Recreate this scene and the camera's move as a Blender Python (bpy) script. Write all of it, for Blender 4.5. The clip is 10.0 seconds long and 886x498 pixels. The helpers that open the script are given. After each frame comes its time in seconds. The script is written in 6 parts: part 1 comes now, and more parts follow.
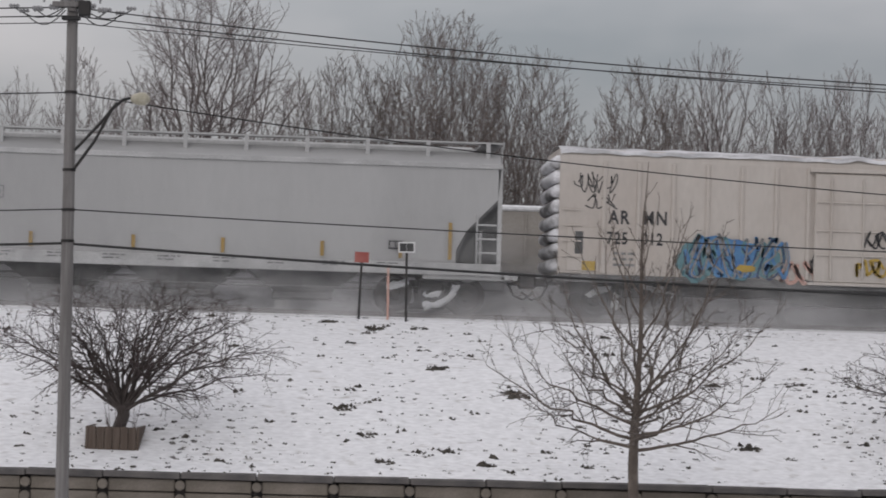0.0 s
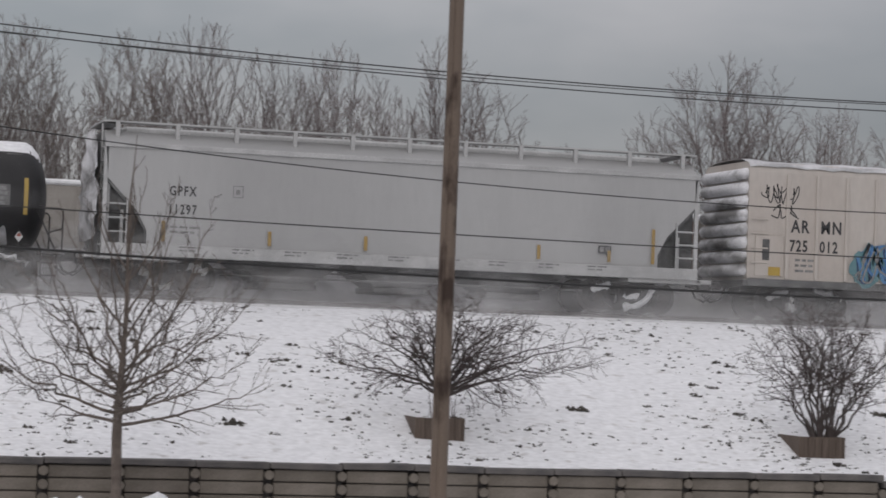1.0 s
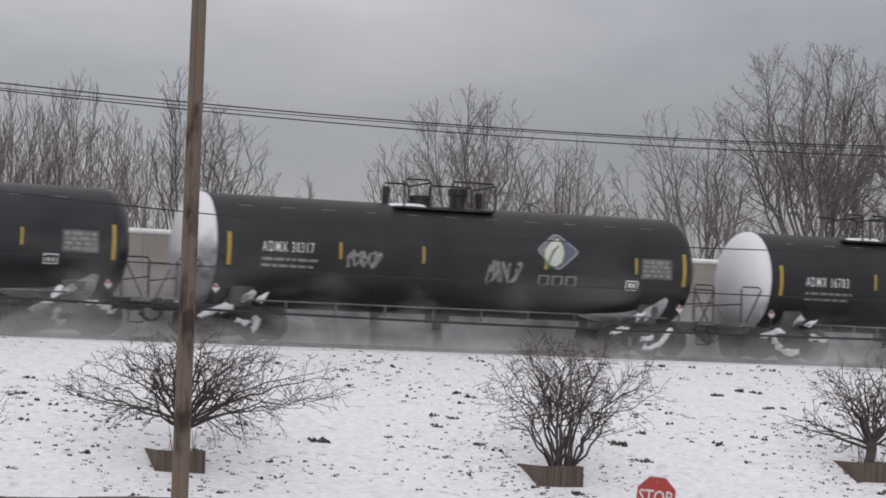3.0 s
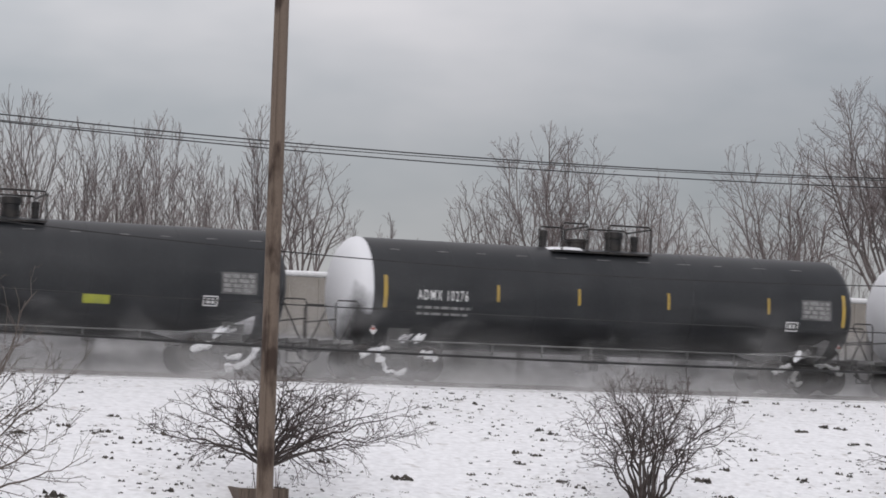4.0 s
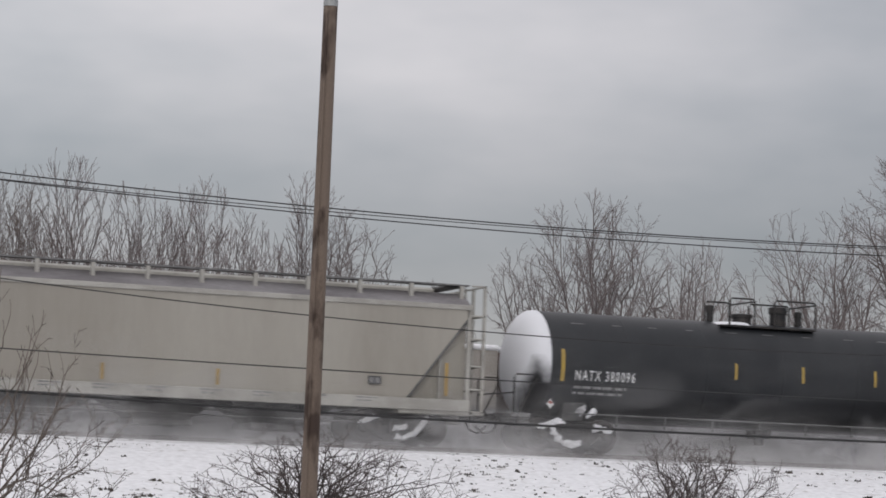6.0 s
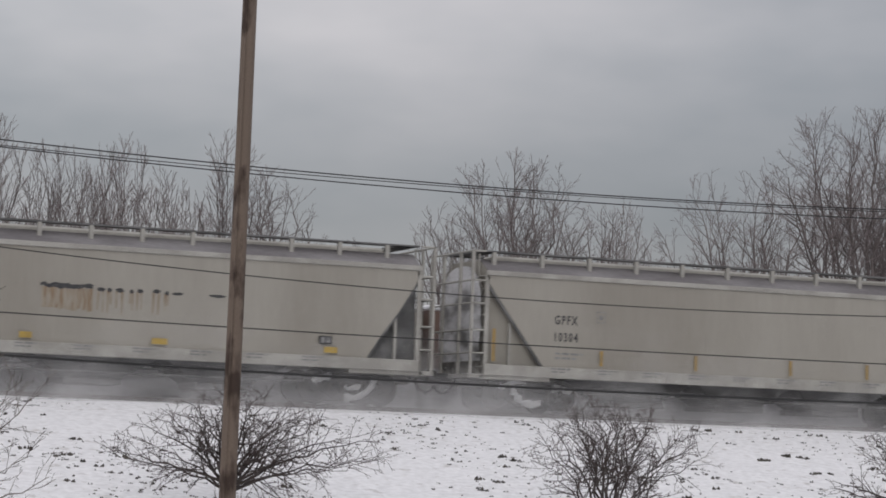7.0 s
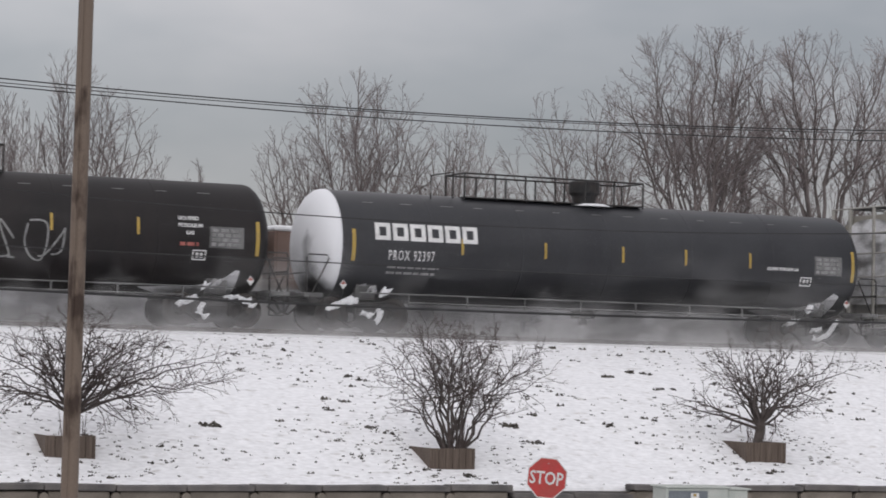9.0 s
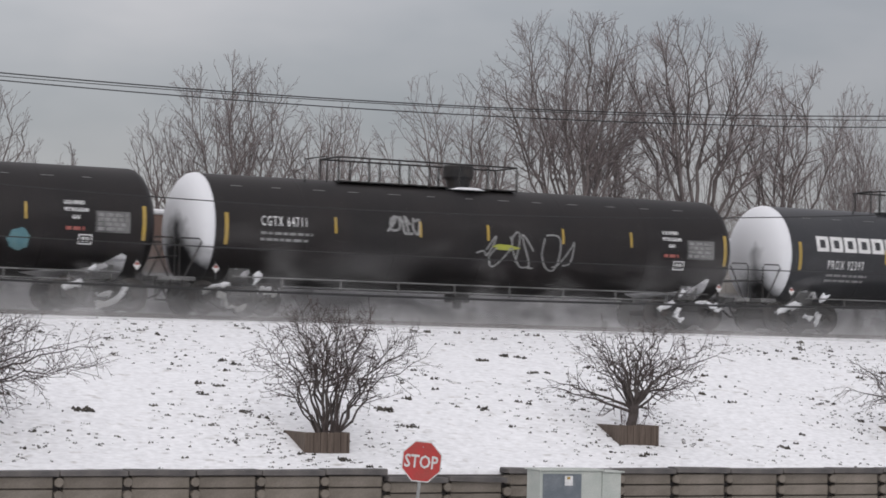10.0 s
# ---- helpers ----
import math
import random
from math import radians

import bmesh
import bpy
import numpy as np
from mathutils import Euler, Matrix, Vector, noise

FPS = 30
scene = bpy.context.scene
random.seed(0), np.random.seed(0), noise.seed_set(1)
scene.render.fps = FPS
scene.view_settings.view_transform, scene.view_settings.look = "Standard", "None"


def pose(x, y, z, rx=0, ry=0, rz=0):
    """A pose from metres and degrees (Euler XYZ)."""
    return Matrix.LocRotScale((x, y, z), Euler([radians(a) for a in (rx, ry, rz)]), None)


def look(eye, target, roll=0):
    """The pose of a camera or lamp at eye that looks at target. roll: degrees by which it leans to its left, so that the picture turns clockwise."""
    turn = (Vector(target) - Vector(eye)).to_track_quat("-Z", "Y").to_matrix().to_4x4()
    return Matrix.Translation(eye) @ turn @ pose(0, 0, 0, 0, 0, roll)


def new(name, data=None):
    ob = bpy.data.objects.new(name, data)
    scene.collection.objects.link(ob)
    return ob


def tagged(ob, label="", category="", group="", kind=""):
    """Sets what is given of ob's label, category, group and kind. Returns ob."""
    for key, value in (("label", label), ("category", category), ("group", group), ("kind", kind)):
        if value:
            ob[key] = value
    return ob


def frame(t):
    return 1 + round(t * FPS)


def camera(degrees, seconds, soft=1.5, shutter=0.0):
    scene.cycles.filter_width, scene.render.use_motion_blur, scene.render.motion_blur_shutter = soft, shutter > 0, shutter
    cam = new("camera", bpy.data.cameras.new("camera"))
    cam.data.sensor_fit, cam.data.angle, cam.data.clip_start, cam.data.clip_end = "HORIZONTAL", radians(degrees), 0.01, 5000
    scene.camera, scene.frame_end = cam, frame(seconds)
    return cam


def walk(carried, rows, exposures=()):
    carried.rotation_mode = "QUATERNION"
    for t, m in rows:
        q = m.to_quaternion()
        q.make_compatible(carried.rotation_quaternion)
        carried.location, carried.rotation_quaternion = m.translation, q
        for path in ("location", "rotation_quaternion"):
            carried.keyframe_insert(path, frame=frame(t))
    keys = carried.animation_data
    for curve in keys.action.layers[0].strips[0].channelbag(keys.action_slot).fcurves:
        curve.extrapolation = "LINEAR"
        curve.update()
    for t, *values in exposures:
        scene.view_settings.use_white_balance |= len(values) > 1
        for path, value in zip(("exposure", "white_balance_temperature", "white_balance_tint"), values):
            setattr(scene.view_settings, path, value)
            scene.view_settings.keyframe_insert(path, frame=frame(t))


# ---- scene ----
cam = camera(20.66, 10.0, soft=1.7, shutter=0.12)
EYE = 4.3
# seconds, heading right of +y, pitch up, roll (degrees); the eye stays in one place
ROWS = [
    (0.0, 3.77, 2.46, 1.71), (0.2, 5.53, 2.60, 1.80), (0.5, 9.37, 2.58, 1.86), (1.0, 15.84, 2.26, 2.10), (1.5, 20.34, 2.52, 2.24),
    (2.0, 21.76, 2.77, 2.32), (2.5, 22.35, 2.90, 1.89), (3.0, 21.91, 3.20, 1.80), (3.2, 21.10, 3.34, 1.78), (4.3, 19.86, 4.36, 1.60),
    (4.5, 19.78, 4.61, 1.58), (5.0, 19.75, 5.08, 1.45), (5.2, 19.52, 5.22, 1.64), (6.3, 18.85, 5.66, 2.16), (6.5, 19.68, 5.77, 2.19),
    (7.0, 20.77, 4.65, 2.09), (7.5, 21.63, 4.26, 1.73), (8.0, 22.42, 3.84, 1.54), (8.5, 22.85, 3.32, 1.30), (9.0, 24.50, 2.87, 1.41),
    (9.5, 27.01, 2.65, 1.32), (10.0, 27.46, 2.56, 1.30),
]


def aim(head, pitch, roll):
    h, p = radians(head), radians(pitch)
    way = Vector((math.sin(h) * math.cos(p), math.cos(h) * math.cos(p), math.sin(p)))
    return look((0, 0, EYE), Vector((0, 0, EYE)) + way * 10, roll)


walk(cam, [(t, aim(h, p, r)) for t, h, p, r in ROWS], exposures=[(0.0, -0.50), (1.0, -0.49), (2.5, -0.34), (4.5, -0.09), (5.2, -0.10), (7.0, -0.39), (8.5, -0.21), (10.0, -0.13)])

# ---- world: an overcast winter sky with a soft, low sun behind it ----
SUN_HEIGHT, SUN_TURN = radians(32), radians(200)
world = bpy.data.worlds.new("overcast_sky")
scene.world = world
world.use_nodes = True
wn, wl = world.node_tree.nodes, world.node_tree.links
wn.clear()
sky = wn.new("ShaderNodeTexSky")
sky.sky_type, sky.sun_disc, sky.sun_elevation, sky.sun_rotation = "NISHITA", False, SUN_HEIGHT, SUN_TURN
coord = wn.new("ShaderNodeTexCoord")
stretch = wn.new("ShaderNodeMapping")
stretch.inputs["Scale"].default_value = (1.8, 1.8, 4.6)
stretch.inputs["Location"].default_value = (0.35, 0.1, 0.2)
clouds = wn.new("ShaderNodeTexNoise")
clouds.inputs["Scale"].default_value, clouds.inputs["Detail"].default_value, clouds.inputs["Roughness"].default_value = 1.7, 5, 0.52
cloud_ramp = wn.new("ShaderNodeValToRGB")
cloud_ramp.color_ramp.elements[0].position, cloud_ramp.color_ramp.elements[0].color = 0.36, (0.405, 0.424, 0.45, 1)
cloud_ramp.color_ramp.elements[1].position, cloud_ramp.color_ramp.elements[1].color = 0.66, (0.73, 0.703, 0.715, 1)
rise = wn.new("ShaderNodeSeparateXYZ")
rise_ramp = wn.new("ShaderNodeValToRGB")
rise_ramp.color_ramp.elements[0].position, rise_ramp.color_ramp.elements[0].color = 0.0, (0.63, 0.625, 0.63, 1)
rise_ramp.color_ramp.elements[1].position, rise_ramp.color_ramp.elements[1].color = 0.6, (1.95, 1.90, 1.90, 1)
extra = rise_ramp.color_ramp.elements.new(0.17)
extra.color = (1.20, 1.185, 1.175, 1)
lower = rise_ramp.color_ramp.elements.new(0.09)
lower.color = (0.82, 0.81, 0.81, 1)
tint = wn.new("ShaderNodeMix")
tint.data_type, tint.blend_type = "RGBA", "MULTIPLY"
tint.inputs["Factor"].default_value = 1.0
clear_bg, cloud_bg, both, wout = wn.new("ShaderNodeBackground"), wn.new("ShaderNodeBackground"), wn.new("ShaderNodeAddShader"), wn.new("ShaderNodeOutputWorld")
clear_bg.inputs["Strength"].default_value = 0.012
cloud_bg.inputs["Strength"].default_value = 0.92
wl.new(coord.outputs["Generated"], stretch.inputs["Vector"])
wl.new(stretch.outputs["Vector"], clouds.inputs["Vector"])
wl.new(clouds.outputs["Fac"], cloud_ramp.inputs["Fac"])
heading = wn.new("ShaderNodeValToRGB")
heading.color_ramp.elements[0].position, heading.color_ramp.elements[0].color = 0.05, (1.06, 1.06, 1.06, 1)
heading.color_ramp.elements[1].position, heading.color_ramp.elements[1].color = 0.62, (0.655, 0.668, 0.69, 1)
drift = wn.new("ShaderNodeVectorMath")
drift.operation = "MULTIPLY"
wl.new(coord.outputs["Generated"], rise.inputs["Vector"])
wl.new(rise.outputs["X"], heading.inputs["Fac"])
wl.new(heading.outputs["Color"], drift.inputs[1])
wl.new(rise.outputs["Z"], rise_ramp.inputs["Fac"])
wl.new(cloud_ramp.outputs["Color"], tint.inputs["A"])
wl.new(rise_ramp.outputs["Color"], tint.inputs["B"])
wl.new(tint.outputs["Result"], drift.inputs[0])
wl.new(drift.outputs["Vector"], cloud_bg.inputs["Color"])
wl.new(sky.outputs["Color"], clear_bg.inputs["Color"])
wl.new(clear_bg.outputs[0], both.inputs[0])
wl.new(cloud_bg.outputs[0], both.inputs[1])
wl.new(both.outputs[0], wout.inputs["Surface"])
sun = new("sun", bpy.data.lights.new("sun", "SUN"))
sun.data.energy, sun.data.angle, sun.data.color = 0.55, radians(25), (1.0, 0.97, 0.93)
sun.matrix_world = look((-20, -55, 60), (12, 50, 5))


# ---- materials ----
def rgba(c):
    return (c[0], c[1], c[2], 1.0)


def surface(name, base, other, scale=3.0, rough=0.6, metal=0.0, bump=0.1, fine=60.0, patch=(0.4, 0.65), streak=(1, 1, 1), vary=0.0, grit=0.11):
    """A worn surface: two colours in patches, fine grain on top, relief from both."""
    m = bpy.data.materials.new(name)
    m.use_nodes = True
    n, l = m.node_tree.nodes, m.node_tree.links
    b = n["Principled BSDF"]
    tc, mp = n.new("ShaderNodeTexCoord"), n.new("ShaderNodeMapping")
    mp.inputs["Scale"].default_value = streak
    l.new(tc.outputs["Object"], mp.inputs["Vector"])
    big, small = n.new("ShaderNodeTexNoise"), n.new("ShaderNodeTexNoise")
    big.inputs["Scale"].default_value, big.inputs["Detail"].default_value = scale, 6
    small.inputs["Scale"].default_value, small.inputs["Detail"].default_value = fine, 3
    for t in (big, small):
        l.new(mp.outputs["Vector"], t.inputs["Vector"])
    ramp = n.new("ShaderNodeValToRGB")
    ramp.color_ramp.elements[0].position, ramp.color_ramp.elements[1].position = patch
    ramp.color_ramp.elements[0].color, ramp.color_ramp.elements[1].color = rgba(base), rgba(other)
    l.new(big.outputs["Fac"], ramp.inputs["Fac"])
    grain = n.new("ShaderNodeMapRange")
    grain.inputs["From Min"].default_value, grain.inputs["From Max"].default_value = 0.3, 0.7
    grain.inputs["To Min"].default_value, grain.inputs["To Max"].default_value = 1 - grit, 1 + grit
    l.new(small.outputs["Fac"], grain.inputs["Value"])
    mix = n.new("ShaderNodeVectorMath")
    mix.operation = "SCALE"
    l.new(ramp.outputs["Color"], mix.inputs[0])
    l.new(grain.outputs["Result"], mix.inputs["Scale"])
    last = mix.outputs["Vector"]
    if vary:
        info, span, mul = n.new("ShaderNodeObjectInfo"), n.new("ShaderNodeMapRange"), n.new("ShaderNodeVectorMath")
        span.inputs["To Min"].default_value, span.inputs["To Max"].default_value = 1 - vary, 1 + vary
        mul.operation = "SCALE"
        l.new(info.outputs["Random"], span.inputs["Value"])
        l.new(last, mul.inputs[0])
        l.new(span.outputs["Result"], mul.inputs["Scale"])
        last = mul.outputs["Vector"]
    l.new(last, b.inputs["Base Color"])
    b.inputs["Roughness"].default_value, b.inputs["Metallic"].default_value = rough, metal
    if bump:
        bp = n.new("ShaderNodeBump")
        bp.inputs["Strength"].default_value, bp.inputs["Distance"].default_value = bump, 0.02
        l.new(small.outputs["Fac"], bp.inputs["Height"])
        l.new(bp.outputs["Normal"], b.inputs["Normal"])
    return m


SNOW = surface("snow", (0.78, 0.785, 0.81), (0.87, 0.875, 0.89), 0.9, 0.75, 0, 0.35, 7.0)
GROUND_SNOW = surface("thin_snow_on_grass", (0.84, 0.845, 0.865), (0.50, 0.485, 0.47), 3.2, 0.8, 0, 0.35, 7.0, patch=(0.60, 0.78), streak=(0.8, 1.3, 1.0))
CLEAN_SNOW = surface("packed_snow", (0.74, 0.75, 0.78), (0.84, 0.85, 0.87), 4.0, 0.7, 0, 0.4, 20.0)
DUSTY_SNOW = surface("dusty_snow", (0.28, 0.28, 0.29), (0.60, 0.60, 0.62), 2.5, 0.8, 0, 0.3, 16.0, patch=(0.38, 0.62))
DRIFT_SNOW = surface("swept_snow", (0.42, 0.42, 0.43), (0.68, 0.68, 0.70), 2.2, 0.8, 0, 0.3, 16.0, patch=(0.36, 0.6), streak=(0.6, 1, 1.5))
END_SNOW = surface("thin_plastered_snow", (0.24, 0.235, 0.235), (0.74, 0.74, 0.76), 1.3, 0.8, 0, 0.3, 16.0, patch=(0.36, 0.56), streak=(1, 0.7, 1.6))
BLACK_TANK = surface("black_tank_paint", (0.018, 0.018, 0.020), (0.029, 0.028, 0.029), 0.7, 0.5, 0, 0.05, 30.0, streak=(1, 1, 0.3))
SLATE_TANK = surface("slate_tank_paint", (0.025, 0.026, 0.030), (0.036, 0.037, 0.041), 0.7, 0.42, 0, 0.03, 30.0, streak=(1, 1, 0.3))
DARK_TANK = surface("grey_black_tank_paint", (0.018, 0.020, 0.023), (0.029, 0.031, 0.034), 0.7, 0.46, 0, 0.05, 30.0, streak=(1, 1, 0.3))
BROWN_TANK = surface("brown_black_tank_paint", (0.009, 0.0075, 0.008), (0.015, 0.012, 0.012), 0.9, 0.6, 0, 0.05, 30.0, streak=(1, 1, 0.3))
for m in (BLACK_TANK, DARK_TANK):
    m.node_tree.nodes["Principled BSDF"].inputs["Specular IOR Level"].default_value = 0.36
BROWN_TANK.node_tree.nodes["Principled BSDF"].inputs["Specular IOR Level"].default_value = 0.38
SLATE_TANK.node_tree.nodes["Principled BSDF"].inputs["Specular IOR Level"].default_value = 0.4
BLACK_STEEL = surface("black_steel", (0.015, 0.015, 0.016), (0.035, 0.03, 0.028), 3.0, 0.5, 0.2, 0.1, 40.0)
TRUCK_STEEL = surface("grimy_truck_steel", (0.016, 0.015, 0.015), (0.05, 0.05, 0.052), 3.5, 0.8, 0.1, 0.3, 30.0, patch=(0.5, 0.7))
WHEEL_STEEL = surface("rusty_wheel_steel", (0.018, 0.015, 0.014), (0.04, 0.032, 0.028), 3.0, 0.6, 0.4, 0.1, 30.0)
GREY_PAINT = surface("light_grey_car_paint", (0.36, 0.36, 0.36), (0.405, 0.405, 0.405), 0.35, 0.55, 0, 0.02, 8.0, streak=(1, 1, 0.25), grit=0.02)
GREY_TRIM = surface("grey_trim_paint", (0.38, 0.38, 0.38), (0.48, 0.48, 0.48), 1.5, 0.6, 0, 0.08, 25.0)
SAND_PAINT = surface("weathered_sand_grey_paint", (0.275, 0.256, 0.222), (0.33, 0.313, 0.276), 0.35, 0.6, 0, 0.02, 8.0, streak=(1, 1, 0.2), grit=0.03)
SAND_TRIM = surface("sand_grey_trim_paint", (0.30, 0.29, 0.265), (0.40, 0.39, 0.36), 1.5, 0.65, 0, 0.08, 25.0)
CREAM_PAINT = surface("dirty_cream_paint", (0.51, 0.47, 0.432), (0.42, 0.366, 0.325), 0.7, 0.6, 0, 0.03, 10.0, patch=(0.45, 0.85), streak=(1, 1, 0.35), grit=0.04)
ROOF_DIRT = surface("grimy_roof_paint", (0.17, 0.16, 0.165), (0.30, 0.29, 0.295), 0.8, 0.75, 0, 0.1, 14.0, patch=(0.42, 0.7), streak=(0.4, 1, 1))
# dusty dark steel; in hopper corners its dark colour also stands for shade
DIM_STEEL = surface("dusty_steel_and_shade", (0.09, 0.09, 0.09), (0.18, 0.18, 0.18), 1.5, 0.75, 0, 0.1, 25.0)
DULL_YELLOW = surface("dirty_reflective_yellow", (0.36, 0.24, 0.08), (0.28, 0.20, 0.09), 4.0, 0.6, 0, 0.02, 30.0)
YELLOW = surface("reflective_yellow", (0.44, 0.30, 0.055), (0.36, 0.25, 0.07), 4.0, 0.45, 0, 0.02, 30.0)
WHITE_PAINT = surface("white_stencil_paint", (0.72, 0.72, 0.72), (0.58, 0.58, 0.58), 5.0, 0.5, 0, 0.0, 50.0)
GREY_STENCIL = surface("faded_stencil_paint", (0.26, 0.26, 0.26), (0.16, 0.16, 0.16), 9.0, 0.6, 0, 0.0, 50.0)
BLACK_PAINT = surface("black_stencil_paint", (0.03, 0.03, 0.035), (0.06, 0.06, 0.06), 5.0, 0.6, 0, 0.0, 50.0)
FADED_RED = surface("faded_red_paint", (0.30, 0.075, 0.065), (0.36, 0.12, 0.10), 4.0, 0.6, 0, 0.0, 50.0)
RED_PAINT = surface("red_paint", (0.50, 0.045, 0.045), (0.40, 0.06, 0.05), 4.0, 0.5, 0, 0.0, 50.0)
WOOD = surface("weathered_grey_wood", (0.17, 0.16, 0.155), (0.24, 0.23, 0.225), 3.0, 0.85, 0, 0.4, 40.0, streak=(6, 6, 0.25))
BROWN_WOOD = surface("weathered_brown_wood", (0.17, 0.13, 0.102), (0.05, 0.032, 0.024), 1.1, 0.85, 0, 0.4, 40.0, patch=(0.52, 0.60), streak=(1.5, 1.5, 0.6))
BOX_WOOD = surface("planter_timber", (0.10, 0.075, 0.06), (0.14, 0.108, 0.088), 4.0, 0.85, 0, 0.4, 40.0, streak=(5, 5, 0.4), vary=0.06)
BARK = surface("dark_bark", (0.060, 0.048, 0.044), (0.10, 0.085, 0.08), 5.0, 0.9, 0, 0.4, 40.0)
SHRUB_TWIG = surface("reddish_brown_twigs", (0.075, 0.052, 0.050), (0.125, 0.095, 0.092), 3.0, 0.9, 0, 0.0, 20.0)
PALE_BARK = surface("pale_bark", (0.105, 0.085, 0.072), (0.175, 0.145, 0.125), 4.0, 0.9, 0, 0.4, 40.0)
FAR_BARK = surface("grey_brown_bark", (0.135, 0.116, 0.112), (0.21, 0.182, 0.177), 1.5, 0.9, 0, 0.2, 20.0, vary=0.15)
FAR_TWIG = surface("grey_brown_twigs", (0.20, 0.170, 0.168), (0.30, 0.257, 0.255), 1.0, 0.9, 0, 0.0, 20.0, vary=0.15)
BROWN_TWIG = surface("brown_twigs", (0.15, 0.122, 0.108), (0.22, 0.182, 0.165), 1.0, 0.9, 0, 0.0, 20.0, vary=0.15)
CONCRETE = surface("brown_concrete", (0.155, 0.135, 0.112), (0.20, 0.175, 0.15), 2.0, 0.85, 0, 0.4, 30.0, vary=0.12)
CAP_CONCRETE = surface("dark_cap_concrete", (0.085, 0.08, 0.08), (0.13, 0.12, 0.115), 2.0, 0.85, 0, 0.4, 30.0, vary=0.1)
ASPHALT = surface("wet_asphalt", (0.045, 0.045, 0.048), (0.09, 0.09, 0.095), 0.6, 0.5, 0, 0.3, 60.0)
BALLAST = surface("snowy_ballast", (0.32, 0.31, 0.31), (0.55, 0.55, 0.56), 1.5, 0.9, 0, 0.8, 14.0)
RAIL_STEEL = surface("rail_steel", (0.07, 0.055, 0.05), (0.11, 0.09, 0.08), 3.0, 0.5, 0.5, 0.1, 30.0)
CABLE = surface("black_cable", (0.012, 0.012, 0.013), (0.02, 0.02, 0.02), 3.0, 0.55, 0, 0.0, 30.0)
GALVANISED = surface("galvanised_steel", (0.30, 0.31, 0.31), (0.38, 0.39, 0.39), 5.0, 0.45, 0.6, 0.05, 40.0)
PORCELAIN = surface("grey_porcelain", (0.25, 0.25, 0.26), (0.32, 0.32, 0.32), 5.0, 0.25, 0, 0.0, 40.0)
LAMP_GLASS = surface("yellowed_lamp_cover", (0.42, 0.39, 0.30), (0.5, 0.47, 0.38), 5.0, 0.3, 0, 0.0, 40.0)
CABINET_PAINT = surface("pale_green_grey_cabinet", (0.40, 0.43, 0.40), (0.46, 0.48, 0.45), 2.5, 0.5, 0, 0.05, 40.0)
PANEL_DARK = surface("dark_grey_panel", (0.12, 0.14, 0.16), (0.17, 0.19, 0.21), 3.0, 0.4, 0, 0.02, 40.0)
TUFT = surface("dead_grass", (0.035, 0.031, 0.027), (0.10, 0.09, 0.075), 6.0, 0.95, 0, 0.3, 40.0)
BEIGE_BOX = surface("beige_box_paint", (0.30, 0.278, 0.25), (0.36, 0.335, 0.305), 1.0, 0.7, 0, 0.1, 20.0)
BROWN_BOX = surface("brown_box_paint", (0.16, 0.105, 0.085), (0.13, 0.088, 0.075), 1.0, 0.7, 0, 0.1, 20.0)
ORANGE_BOX = surface("orange_box_paint", (0.34, 0.12, 0.07), (0.26, 0.10, 0.065), 1.0, 0.7, 0, 0.1, 20.0)
BLUE_SPRAY = surface("blue_spray_paint", (0.06, 0.16, 0.36), (0.10, 0.24, 0.42), 3.0, 0.5, 0, 0.0, 30.0)
TEAL_SPRAY = surface("teal_spray_paint", (0.088, 0.198, 0.231), (0.132, 0.242, 0.264), 3.0, 0.5, 0, 0.0, 30.0)
NAVY_SPRAY = surface("navy_spray_paint", (0.02, 0.035, 0.08), (0.03, 0.06, 0.14), 3.0, 0.5, 0, 0.0, 30.0)
LIME_SPRAY = surface("lime_spray_paint", (0.338, 0.360, 0.045), (0.270, 0.300, 0.060), 3.0, 0.5, 0, 0.0, 30.0)
PINK_SPRAY = surface("pink_spray_paint", (0.55, 0.32, 0.27), (0.5, 0.35, 0.3), 3.0, 0.5, 0, 0.0, 30.0)
RUST = surface("rust_streak", (0.24, 0.175, 0.115), (0.33, 0.30, 0.25), 6.0, 0.9, 0, 0.1, 30.0, streak=(3, 1, 0.4))
LOGO_EDGE = surface("logo_pale_grey", (0.30, 0.31, 0.32), (0.24, 0.25, 0.27), 3.0, 0.5, 0, 0.0, 30.0)
LEAF_CREAM = surface("logo_cream", (0.60, 0.61, 0.56), (0.50, 0.52, 0.47), 3.0, 0.5, 0, 0.0, 30.0)
LOGO_BLUE = surface("logo_blue", (0.075, 0.09, 0.15), (0.10, 0.115, 0.18), 3.0, 0.5, 0, 0.0, 30.0)
LEAF_GREEN = surface("logo_green", (0.08, 0.15, 0.08), (0.10, 0.18, 0.10), 3.0, 0.5, 0, 0.0, 30.0)


